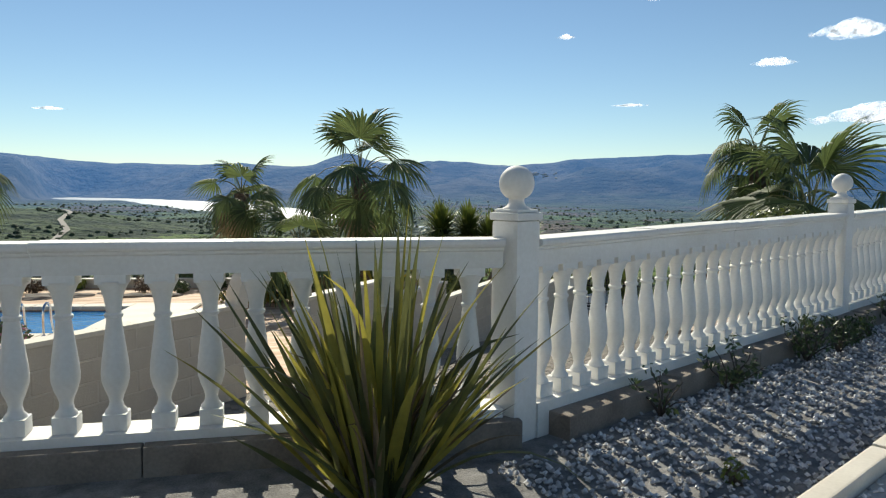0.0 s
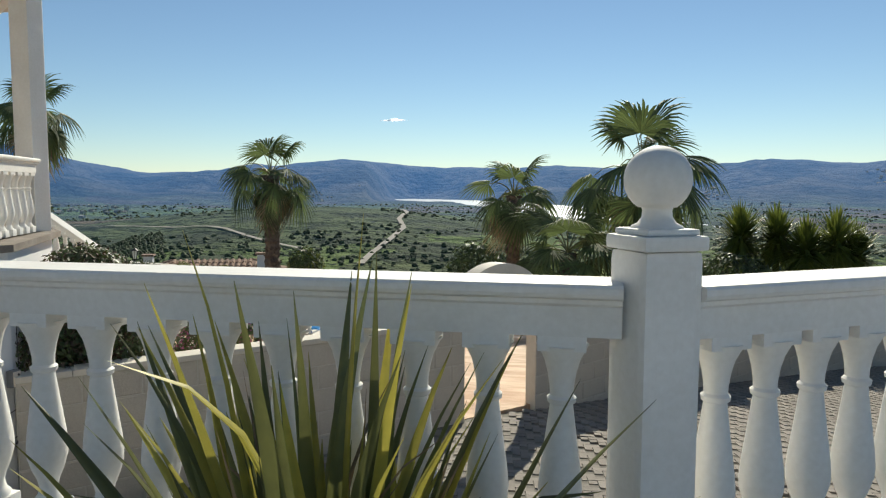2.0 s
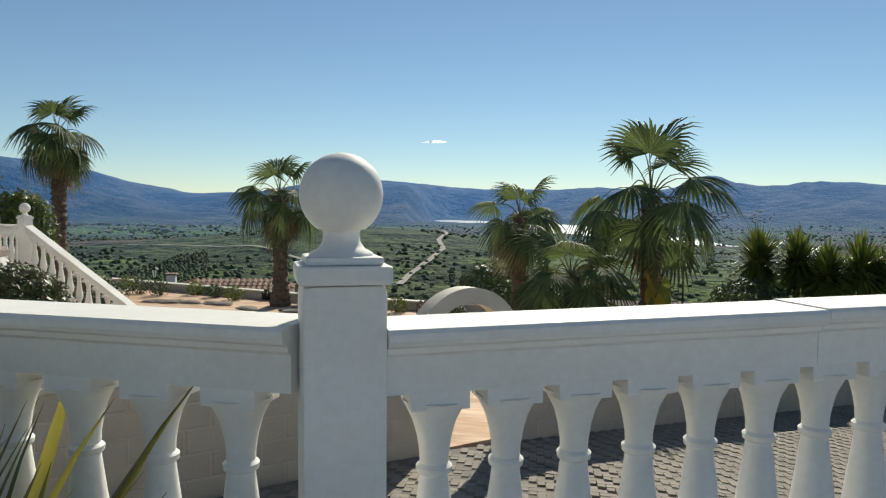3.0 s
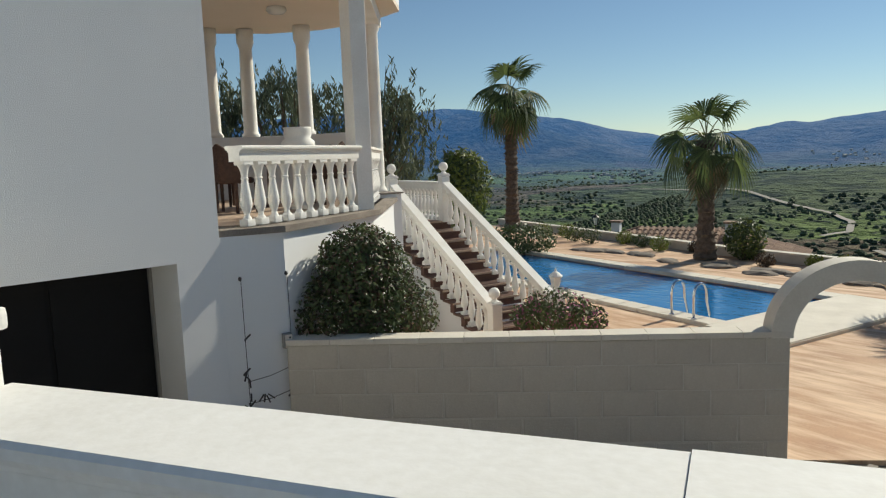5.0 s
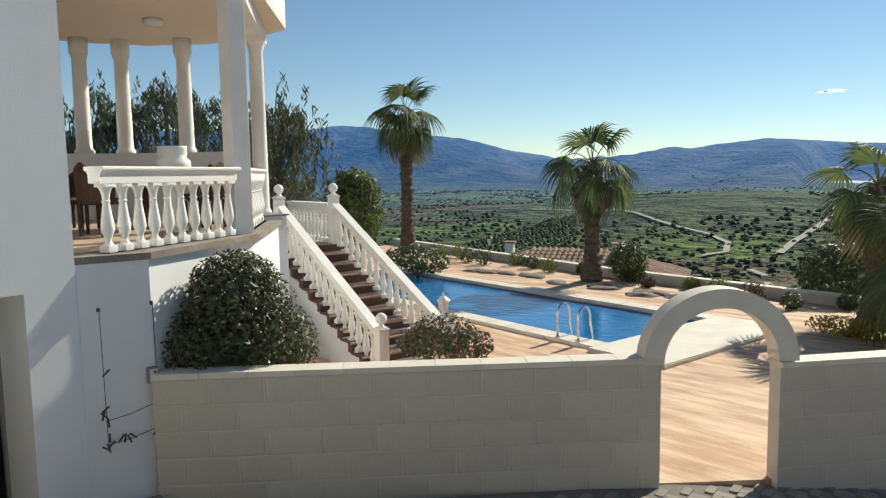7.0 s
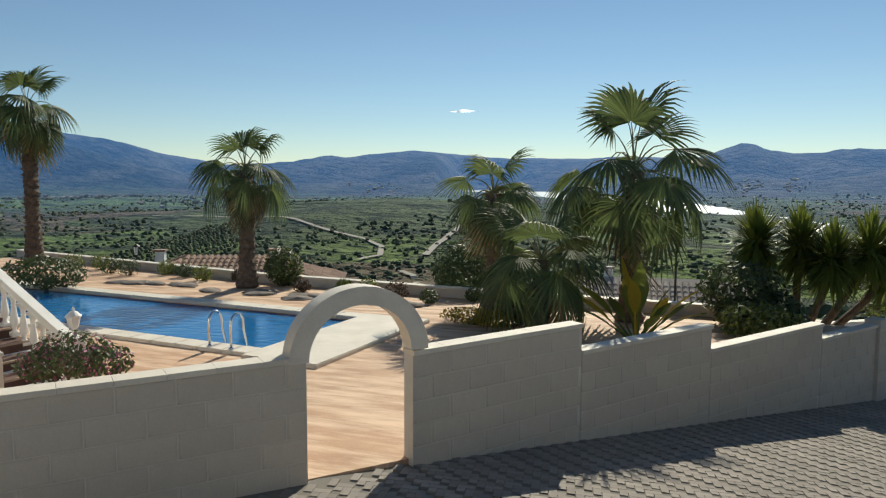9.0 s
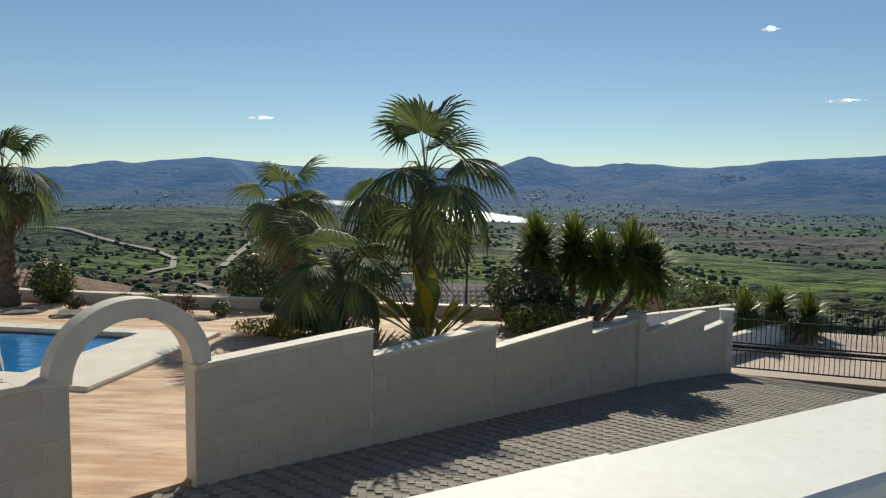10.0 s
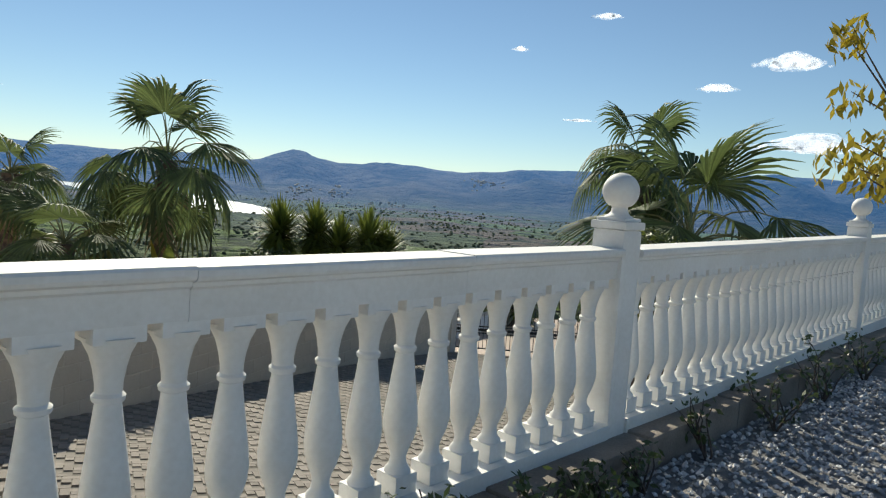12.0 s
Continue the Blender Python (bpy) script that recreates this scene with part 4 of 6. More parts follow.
def terrace():
    t = thing("house_terrace", "covered white house terrace with round columns above the garage", "terrace", kind="structure")
    foot = [(HC.x - 0.01, HC.y + 0.004), (WL.x - 0.02, WL.y + 0.02), (TE.x + 0.16, TE.y + 0.08), (TN.x + 0.2, TN.y + 0.2), (-11.4, 12.7), (-13.0, 8.0), (-7.0, 5.8)]
    part("base_wall", prism(foot, -2.2, TERR - 0.07), HOUSE, t)
    slab = [(HC.x - 0.03, HC.y + 0.01), (WL.x + 0.05, WL.y + 0.02), (TE.x + 0.22, TE.y + 0.16), (TN.x + 0.25, TN.y + 0.25), (-11.4, 12.75), (-13.1, 8.0), (-7.0, 5.9)]
    part("slab", prism(slab, TERR - 0.07, TERR), CONCRETE, t, "grey stone edge slab")
    part("floor_tiles", prism([(RAILING_END.x - 0.2, RAILING_END.y + 0.05), (TE.x - 0.1, TE.y), (TN.x, TN.y), (-10.7, 11.2), (-11.7, 10.2), (-11.8, 8.4), (-7, 6.1)], TERR + 0.002, TERR + 0.012), TREAD, t)
    roof = [(HC.x - 0.02, HC.y + 0.02), (TE.x + 0.22, TE.y + 0.16), (TN.x + 0.33, TN.y + 0.4), (-9.7, 11.95), (-10.7, 11.55), (-11.5, 10.85), (-11.9, 10.0), (-12.1, 9.0), (-11.7, 7.4), (-7.0, 5.8)]
    part("ceiling", prism(roof, 4.06, 4.13), CREAM, t, "cream painted ceiling")
    part("roof", prism(roof, 4.132, 4.75), HOUSE, t)
    part("roof_edge", prism([(x + 0.05 * (1 if x > -8 else -1), y + 0.04) for x, y in roof], 4.752, 4.81), CONCRETE, t)
    # beam between the outer columns
    m, length = along(TE, TN)
    ob = part("beam", boxed(-0.15, -0.17, 3.84, length + 0.25, 0.17, 4.056, bevel=0.01), WHITE, t)
    ob.matrix_world = m
    part("square_column", boxed(TE.x - 0.125, TE.y - 0.125, TERR, TE.x + 0.125, TE.y + 0.125, 4.056, bevel=0.015), WHITE, t)
    part("pedestal", boxed(TN.x - 0.22, TN.y - 0.22, -1.9, TN.x + 0.3, TN.y + 0.3, TERR + 0.06, bevel=0.015), HOUSE, t)
    part("pedestal_cap", boxed(TN.x - 0.24, TN.y - 0.24, TERR + 0.062, TN.x + 0.33, TN.y + 0.33, TERR + 0.09, bevel=0.01), CONCRETE, t)
    back = ((-11.8, 8.4), (-11.56, 9.6), (-11.3, 10.23), (-10.47, 11.0), (-9.5, 11.5))
    for k, (x, y) in enumerate(((TN.x, TN.y),) + back[:4]):
        z0 = TERR + (0.09 if k == 0 else 1.2)
        prof = [(0.17, z0), (0.17, z0 + 0.05), (0.145, z0 + 0.08), (0.135, z0 + 0.12), (0.128, z0 + 1.2), (0.118, 3.70), (0.135, 3.74), (0.145, 3.78), (0.16, 3.80), (0.16, 4.056)]
        part("round_column", lathe(prof, 20, m=Matrix.Translation((x, y, 0))), WHITE, t, smooth=True)
    for p, q in zip(back, back[1:]):
        m, length = along(p, q)
        ob = part("parapet", boxed(0, -0.1, TERR, length + 0.05, 0.1, TERR + 1.2, bevel=0.01), HOUSE, t)
        ob.matrix_world = m
    for x, y in ((-6.4, 8.6), (-8.5, 8.2), (-9.2, 9.9)):
        part("ceiling_lamp", lathe([(0.03, 3.94), (0.13, 3.96), (0.17, 4.01), (0.15, 4.06)], 18, m=Matrix.Translation((x, y, 0))), GLASS, t, smooth=True)


terrace()
balustrade(RAILING_END, TE, TERR, TERR, 10, "white turned-baluster railing of the covered house terrace", "house balustrade", base=TERR - 0.02)
balustrade(TE, TN, TERR, TERR, 12, "white turned-baluster railing of the covered house terrace", "house balustrade", base=TERR - 0.02)

# ---- outdoor stairs ----
ST, SB = Vector((-10.50, 13.64)), Vector((-6.56, 12.86))     # top and foot of the flight, on its axis
LANDZ = 0.12
SW = 0.62                                                     # half width
NSTEP = 11


def stairs():
    m, length = along(ST, SB)
    t = thing("stairs", "white outdoor staircase with brown tiled steps to the pool deck", "staircase", m, kind="structure")
    rise = (LANDZ - DECKZ) / NSTEP
    run = length / (NSTEP - 1)
    bm = bmesh.new()
    prof = [(0, DECKZ - 0.1), (length + 0.05, DECKZ - 0.1), (length + 0.05, DECKZ + 0.02), (0, LANDZ - rise - 0.05)]
    a = [bm.verts.new((x, -SW - 0.08, z)) for x, z in prof]
    b = [bm.verts.new((x, SW + 0.08, z)) for x, z in prof]
    bm.faces.new(a)
    bm.faces.new(b[::-1])
    for i in range(4):
        bm.faces.new((a[i], b[i], b[(i + 1) % 4], a[(i + 1) % 4]))
    bmesh.ops.recalc_face_normals(bm, faces=bm.faces)
    part("flank", bm, HOUSE, t)
    for i in range(NSTEP):
        z1 = LANDZ - rise * i
        x1 = run * i
        part("riser", boxed(x1 - 0.14, -SW - 0.11, z1 - rise - 0.015, x1, SW + 0.11, z1 - 0.035, bevel=0.008), BROWNTILE, t, "brown tiled riser")
        part("tread", boxed(x1 - run - 0.02, -SW - 0.12, z1 - 0.033, x1 - 0.012, SW + 0.12, z1, bevel=0.006), BROWNTILE, t)
        part("nosing", boxed(x1 - 0.01, -SW - 0.12, z1 - 0.033, x1 + 0.025, SW + 0.12, z1 + 0.002, bevel=0.006), TREAD, t, "pale tread nosing")
    part("landing", boxed(-2.6, -SW - 0.3, LANDZ - 1.9, -run, SW + 0.1, LANDZ - 0.036), HOUSE, t)
    part("landing_tiles", boxed(-2.6, -SW - 0.3, LANDZ - 0.034, -run, SW + 0.1, LANDZ - 0.002), TREAD, t)
    return m, length


SM, SLEN = stairs()


def sloped_balustrade(side, label):
    """Balustrade running down one side of the flight."""
    t = thing("balustrade", label, "balustrade", SM @ Matrix.Translation((0, side * SW, 0)), "stair balustrade")
    z0, z1 = LANDZ, DECKZ + 0.05
    n = 15
    bm = bmesh.new()
    rail_profile(bm, SLEN - 0.1, z0 + 0.69, z1 + 0.69)
    for v in bm.verts:
        v.co.y *= 0.75
    bmesh.ops.translate(bm, verts=bm.verts, vec=(0.05, 0, 0))
    part("top_rail", bm, WHITE, t)
    for i in range(n):
        f = (i + 0.5) / n
        ob = link("baluster", BALUSTER, WHITE, t)
        ob.location = (0.1 + (SLEN - 0.2) * f, 0, z0 + (z1 - z0) * f)


sloped_balustrade(1, "white turned-baluster stair railing on the pool side")
sloped_balustrade(-1, "white turned-baluster stair railing on the bush side")


def at_stairs(x, y):
    q = SM @ Vector((x, y, 0))
    return (q.x, q.y)


sa = math.degrees(math.atan2((SB - ST).y, (SB - ST).x))
for s in (1, -1):
    pillar(at_stairs(-0.05, s * SW), LANDZ, sa, "white stair newel pillar with ball finial at the landing", "stair pillars", ground=LANDZ - 0.03, height=0.98, w=0.10)
pillar(at_stairs(SLEN + 0.05, -SW), DECKZ, sa, "short white stair newel with ball finial at the foot", "", ground=DECKZ - 0.03, height=0.87, w=0.095)
pillar(at_stairs(SLEN + 0.05, SW), DECKZ, sa, "short white stair newel carrying a lantern", "", ground=DECKZ - 0.03, height=0.84, finial=False, w=0.12)
balustrade(at_stairs(-2.5, SW), at_stairs(-0.05, SW), LANDZ, LANDZ, 11, "white turned-baluster railing round the stair landing", "stair balustrade", base=LANDZ - 0.03)


def lantern(m, mat, label, s=1.0, name="garden_lantern"):
    t = thing(name, label, "lantern", m)
    part("base", lathe([(0.07 * s, 0), (0.06 * s, 0.02 * s), (0.025 * s, 0.05 * s), (0.025 * s, 0.12 * s), (0.06 * s, 0.15 * s)], 12), mat, t)
    part("glass", lathe([(0.065 * s, 0.152 * s), (0.105 * s, 0.33 * s)], 6), GLASS, t)
    for i in range(6):
        a = 2 * math.pi * i / 6
        bm = bmesh.new()
        tube(bm, [(0.066 * s * math.cos(a), 0.066 * s * math.sin(a), 0.15 * s), (0.108 * s * math.cos(a), 0.108 * s * math.sin(a), 0.335 * s)], 0.007 * s, n=4)
        part("glazing_bar", bm, mat, t)
    part("roof", lathe([(0.13 * s, 0.332 * s), (0.125 * s, 0.35 * s), (0.06 * s, 0.41 * s), (0.02 * s, 0.43 * s), (0.024 * s, 0.46 * s), (0.004 * s, 0.5 * s)], 12), mat, t)
    return t


q = at_stairs(SLEN + 0.05, SW)
lantern(pose(q[0], q[1], DECKZ + 0.905), WHITE, "white metal lantern standing on the stair newel", 0.95)

# ---- terrace furniture ----


def wicker_chair(m):
    t = thing("wicker_chair", "dark brown round-backed wicker chair on the terrace", "chair", m, "terrace chairs")
    part("seat", lathe([(0.23, 0.40), (0.25, 0.42), (0.25, 0.46), (0.22, 0.48)], 18), WICKER, t)
    for x, y in ((-0.2, -0.18), (0.2, -0.18), (-0.2, 0.18), (0.2, 0.18)):
        part("leg", lathe([(0.022, 0), (0.026, 0.41)], 8, m=Matrix.Translation((x, y, 0))), WICKER, t)
    bm = bmesh.new()
    rows = []
    for k in range(9):
        a = radians(-80 + 160 * k / 8)
        h = 0.94 - 0.22 * abs(k - 4) / 4
        p = Vector((0.29 * math.sin(a), 0.27 * math.cos(a), 0))
        rows.append([bm.verts.new((p.x * f, p.y * f, z)) for f, z in ((0.92, 0.44), (1.0, h), (1.12, h), (1.04, 0.44))])
    for a, b in zip(rows, rows[1:]):
        for i in range(4):
            bm.faces.new((a[i], a[(i + 1) % 4], b[(i + 1) % 4], b[i]))
    bm.faces.new(rows[0])
    bm.faces.new(rows[-1][::-1])
    bmesh.ops.recalc_face_normals(bm, faces=bm.faces)
    part("backrest", bm, WICKER, t)
    return t


def round_table(m):
    t = thing("round_table", "round wooden table on the covered terrace", "table", m)
    part("tabletop", lathe([(0.68, 0.70), (0.70, 0.72), (0.70, 0.74), (0.68, 0.75)], 32), WOODTOP, t)
    part("leg", lathe([(0.3, 0), (0.28, 0.04), (0.07, 0.08), (0.06, 0.6), (0.2, 0.70)], 16), WICKER, t)


TZ = TERR + 0.014
round_table(pose(-8.3, 9.2, TZ))
ch = wicker_chair(pose(-7.5, 8.3, TZ, 0, 0, 200))
copy_thing(ch, pose(-8.1, 8.1, TZ, 0, 0, 170))
copy_thing(ch, pose(-9.2, 8.7, TZ, 0, 0, 60))
copy_thing(ch, pose(-8.5, 10.1, TZ, 0, 0, 0))
copy_thing(ch, pose(-7.45, 9.7, TZ, 0, 0, -60))


def planter(m):
    t = thing("planter_urn", "round white ribbed urn standing on the terrace", "urn", m)
    part("stand", lathe([(0.16, 0), (0.16, 0.05), (0.1, 0.1), (0.1, 0.62), (0.16, 0.7)], 18), WHITE, t)
    part("pot", lathe([(0.16, 0.70), (0.2, 0.78), (0.24, 0.86), (0.235, 0.95), (0.18, 1.0), (0.2, 1.05), (0.19, 1.12), (0.2, 1.15)], 20), WHITE, t, smooth=True)


planter(pose(-7.3, 9.18, TZ))


def peg_lines():
    a, b = HC, WL
    m, length = along(a, b)
    t = thing("washing_line", "thin cord with dark clothes pegs strung on wall hooks", "washing line", m @ Matrix.Translation((0, -0.06, 0)))
    rng = random.Random(3)
    xs = (0.17, 0.68)
    def cord(p, q):
        bm = bmesh.new()
        mid = (Vector(p) + Vector(q)) / 2 + Vector((0, 0, -0.02))
        tube(bm, [p, mid, q], 0.004, n=4)
        part("cord", bm, CABLE, t)
    for x in xs:
        part("hook", lathe([(0.015, 0), (0.02, 0.02), (0.012, 0.04)], 8, m=Matrix.Translation((x, 0.02, 0.30))), PEG, t)
        cord((x, 0, 0.31), (x + 0.01, 0, -1.02))
    cord((xs[0], 0, -0.78), (xs[1], 0, -0.70))
    cord((xs[0], 0, -1.02), (xs[1], 0, -0.96))
    for i in range(22):
        k = i % 3
        if k == 2:
            p = (rng.uniform(*xs), -0.012, -0.99 + rng.uniform(-0.03, 0.03))
        else:
            p = (xs[k] + rng.uniform(-0.03, 0.03), -0.012, rng.choice((-0.3, -0.42, -0.66, -0.72, -0.8, -0.88, -0.95, -1.0, -1.05)))
        part("peg", boxed(-0.007, -0.007, -0.045, 0.007, 0.007, 0.045, m=Matrix.Translation(p) @ pose(0, 0, 0, 0, rng.uniform(-70, 70), 0)), PEG, t)
    s = thing("socket_box", "grey outdoor socket box fixed on the white wall", "socket box", m)
    part("housing", boxed(0.60, -0.07, -0.50, 0.70, -0.0, -0.34, bevel=0.008), PLASTIC, s)
    part("cover", boxed(0.61, -0.08, -0.49, 0.69, -0.068, -0.35, bevel=0.004), CREAM, s)
    for z in (-0.46, -0.42, -0.38):
        part("socket", lathe([(0.012, 0), (0.012, 0.006)], 8, m=Matrix.Translation((0.66, -0.081, z)) @ pose(0, 0, 0, 90, 0, 0)), PEG, s)


peg_lines()
mh = finish("manhole_cover", boxed(-0.3, -0.22, 0, 0.3, 0.22, 0.02, bevel=0.006), CONCRETE)
mh.matrix_world = pose(-4.75, 7.35, drive_z(-4.75, 7.35) - 0.002, 0, 0, 72)
tagged(mh, "grey square manhole cover in the driveway", "manhole cover")

# ---- plants ----


def fan_leaf(s, m, size, rng, droop=0.35, blades=26, spread=215):
    """A pleated fan, whole in its inner half and split into hanging tips; m's x is the way out."""
    step = radians(spread) / blades
    sag = rng.uniform(0.5, 1.1)
    fold = rng.uniform(0.25, 0.6)
    for i in range(blades):
        a = -radians(spread) / 2 + step * (i + 0.5) + rng.uniform(-0.02, 0.02)
        length = size * (0.68 + 0.32 * math.cos(a * 0.75)) * rng.uniform(0.88, 1.08)
        side = Vector((-math.sin(a), math.cos(a), 0))
        vs = []
        for k, f in enumerate((0.03, 0.30, 0.55, 0.78, 1.0)):
            p = Vector((math.cos(a), math.sin(a), 0)) * length * f
            p.z -= droop * size * max(0.0, p.x / size) ** 2 * 0.8 + fold * abs(p.y) * 0.6
            ww = length * (0.03, 0.30, 0.50, 0.33, 0.04)[k] * step * 0.52
            ridge = Vector((0, 0, 0.45 * ww))
            fall = Vector((0, 0, -1)) * sag * size * max(0.0, f - 0.55) ** 1.6
            vs += [(m @ q) + fall for q in (p - side * ww, p + ridge, p + side * ww)]
        fs = []
        for k in range(4):
            fs += [(3 * k, 3 * k + 1, 3 * k + 4, 3 * k + 3), (3 * k + 1, 3 * k + 2, 3 * k + 5, 3 * k + 4)]
        s.add(vs, fs)


def fan_palm(name, label, base, top, radius, fan, fronds, seed, dry=4, low=-55, trunk_r=0.2, blades=26, lean=0.0, high=85):
    """A fan palm: ringed trunk, stalks and pleated fans all round the crown, some hanging."""
    rng = random.Random(seed)
    t = thing(name, label, "palm tree", Matrix.Translation(base))
    h = top - base[2]
    bm = bmesh.new()
    rings = []
    nz = max(6, int(h / 0.11))
    for i in range(nz + 1):
        f = i / nz
        r = trunk_r * (1.35 - 0.5 * min(1, f * 4) + 0.1 * f) * (1 + (0.09 if i % 2 else -0.05))
        c = Vector((lean * f * f, 0, h * f))
        rings.append([bm.verts.new(c + Vector((math.cos(a) * r * rng.uniform(0.9, 1.12), math.sin(a) * r * rng.uniform(0.9, 1.12), 0)))
                      for a in [2 * math.pi * (k + 0.5 * (i % 2)) / 12 for k in range(12)]])
    for a, b in zip(rings, rings[1:]):
        for k in range(12):
            bm.faces.new((a[k], a[(k + 1) % 12], b[(k + 1) % 12], b[k]))
    bm.faces.new(rings[-1])
    # stubs of cut stalks
    for i in range(int(h * 14)):
        f, a = rng.uniform(0.15, 1.0), rng.uniform(0, 6.28)
        c = Vector((lean * f * f, 0, h * f))
        o = Vector((math.cos(a), math.sin(a), 0))
        tube(bm, [c + o * trunk_r * 0.7, c + o * trunk_r * 1.25 + Vector((0, 0, 0.07))], 0.035, 0.015, 4)
    part("trunk", bm, TRUNK, t)
    head = Vector((lean, 0, h))
    for i in range(fronds):
        f = (i + 0.5) / fronds
        el = radians(high - (high - low) * f ** 1.05 + rng.uniform(-9, 9))
        az = i * 2.39996 + rng.uniform(-0.3, 0.3)
        L = radius * rng.uniform(0.8, 1.12) * (0.8 + 0.2 * math.cos(el))
        out = Vector((math.cos(az), math.sin(az), 0))
        pts = []
        for k in range(6):
            g = k / 5
            e = el - 0.55 * g * g * (1 if el < 1.0 else 0.25)
            pts.append(head + (out * math.cos(e) + Vector((0, 0, 1)) * math.sin(e)) * L * g)
        stalk = bmesh.new()
        tube(stalk, pts, 0.024, 0.011, 5)
        stem = part("stalk", stalk, STALK, t)
        d = (pts[-1] - pts[-3]).normalized()
        side = Vector((0, 0, 1)).cross(d)
        side = side.normalized() if side.length > 1e-3 else Vector((1, 0, 0))
        up = d.cross(side)
        twist = rng.uniform(-0.6, 0.6)
        side2 = side * math.cos(twist) + up * math.sin(twist)
        up2 = d.cross(side2)
        mm = Matrix((d, side2, up2)).transposed().to_4x4()
        mm.translation = pts[-1]
        dead = i >= fronds - dry
        leaf = Soup()
        fan_leaf(leaf, mm, fan * rng.uniform(0.85, 1.1), rng, droop=0.5 - 0.35 * max(0.0, math.sin(el)) + 0.25 * rng.random() + (0.4 if dead else 0), blades=blades)
        link("fan", leaf.mesh("fan"), DRYFROND if dead else FROND, stem, "dry straw-coloured hanging fan" if dead else "")
    return t


BED = -1.84
fan_palm("fan_palm", "tall fan palm in the gravel bed by the parapet", (-10.0, 23.9, BED), 1.75, 0.95, 1.0, 19, 1, dry=3, low=-42, trunk_r=0.26)
fan_palm("fan_palm", "tall fan palm beyond the far end of the pool", (-21.0, 26.4, BED), 4.2, 1.05, 1.15, 20, 2, dry=3, low=-42, trunk_r=0.28)
fan_palm("fan_palm", "medium fan palm in the bed behind the arch wall", (-2.0, 22.8, BED), 1.15, 0.8, 0.95, 15, 3, dry=3, low=-40, trunk_r=0.22)
fan_palm("fan_palm", "large fan palm with drooping fronds behind the garden wall", (1.5, 22.2, BED), 1.72, 1.45, 1.25, 21, 4, dry=2, low=-30, trunk_r=0.25)
fan_palm("fan_palm", "low bushy fan palm with pale green fans", (-0.35, 20.4, BED), -0.25, 1.0, 1.0, 17, 5, dry=1, low=-25, trunk_r=0.2, high=80)
fan_palm("fan_palm", "broad fan palm with large fans beyond the terrace railing", (11.2, 14.9, -3.0), 0.75, 1.7, 1.5, 22, 6, dry=4, low=-25, trunk_r=0.3, blades=34, high=88)
fan_palm("fan_palm", "dark fan palm standing behind the broad one", (12.0, 18.0, -3.5), 2.3, 1.1, 1.15, 18, 7, dry=2, low=-50, trunk_r=0.25)


def leaf_cloud(s, centers, count, size, rng, long=1.0, hang=0.0):
    """Small folded leaves strewn through ellipsoids (x, y, z, rx, ry, rz), denser outside."""
    for i in range(count):
        c = centers[rng.randrange(len(centers))]
        d = Vector((rng.gauss(0, 1), rng.gauss(0, 1), rng.gauss(0, 1))).normalized() * rng.uniform(0.35, 1.05) ** 0.5
        p = Vector((c[0] + d.x * c[3], c[1] + d.y * c[4], c[2] + d.z * c[5]))
        n = (d + Vector((rng.uniform(-1, 1), rng.uniform(-1, 1), rng.uniform(-0.5, 1)))).normalized()
        a = n.orthogonal().normalized()
        a = (a * math.cos(q := rng.uniform(0, 6.28)) + n.cross(a) * math.sin(q))
        if hang:
            a = (a * (1 - hang) + Vector((0, 0, -1)) * hang).normalized()
        b = a.cross(n).normalized()
        z = size * rng.uniform(0.6, 1.3)
        s.add([p - a * z * long, p + b * z * 0.42, p + a * z * long, p - b * z * 0.42], [(0, 1, 2, 3)])


def shrub(name, label, category, centers, count, size, mat, seed, ground, flowers=None, long=1.0):
    rng = random.Random(seed)
    c0 = centers[0]
    t = thing(name, label, category, Matrix.Translation((c0[0], c0[1], ground)))
    local = [(c[0] - c0[0], c[1] - c0[1], c[2] - ground, *c[3:]) for c in centers]
    bm = bmesh.new()
    for c in local:
        for k in range(5):
            tip = Vector((c[0] + rng.uniform(-0.7, 0.7) * c[3], c[1] + rng.uniform(-0.7, 0.7) * c[4], c[2] + rng.uniform(-0.3, 0.7) * c[5]))
            root = Vector((rng.uniform(-0.05, 0.05), rng.uniform(-0.05, 0.05), -0.03))
            tube(bm, [root, (root + tip) / 2 + Vector((0, 0, 0.1 * c[5])), tip], 0.012 + 0.02 * c[5], 0.004, 5)
    part("branches", bm, BARK, t)
    s = Soup()
    leaf_cloud(s, local, count, size, rng, long)
    link("foliage", s.mesh("foliage"), mat, t)
    if flowers:
        s = Soup()
        leaf_cloud(s, [(*c[:3], c[3] * 1.03, c[4] * 1.03, c[5] * 1.03) for c in local], flowers[1], flowers[2], rng, 0.8)
        cover = link("flower_cover" if flowers[0] is PINK else "outer_foliage", s.mesh("flowers"), flowers[0], t)
        cover["kind"] = "stuff"
    return t


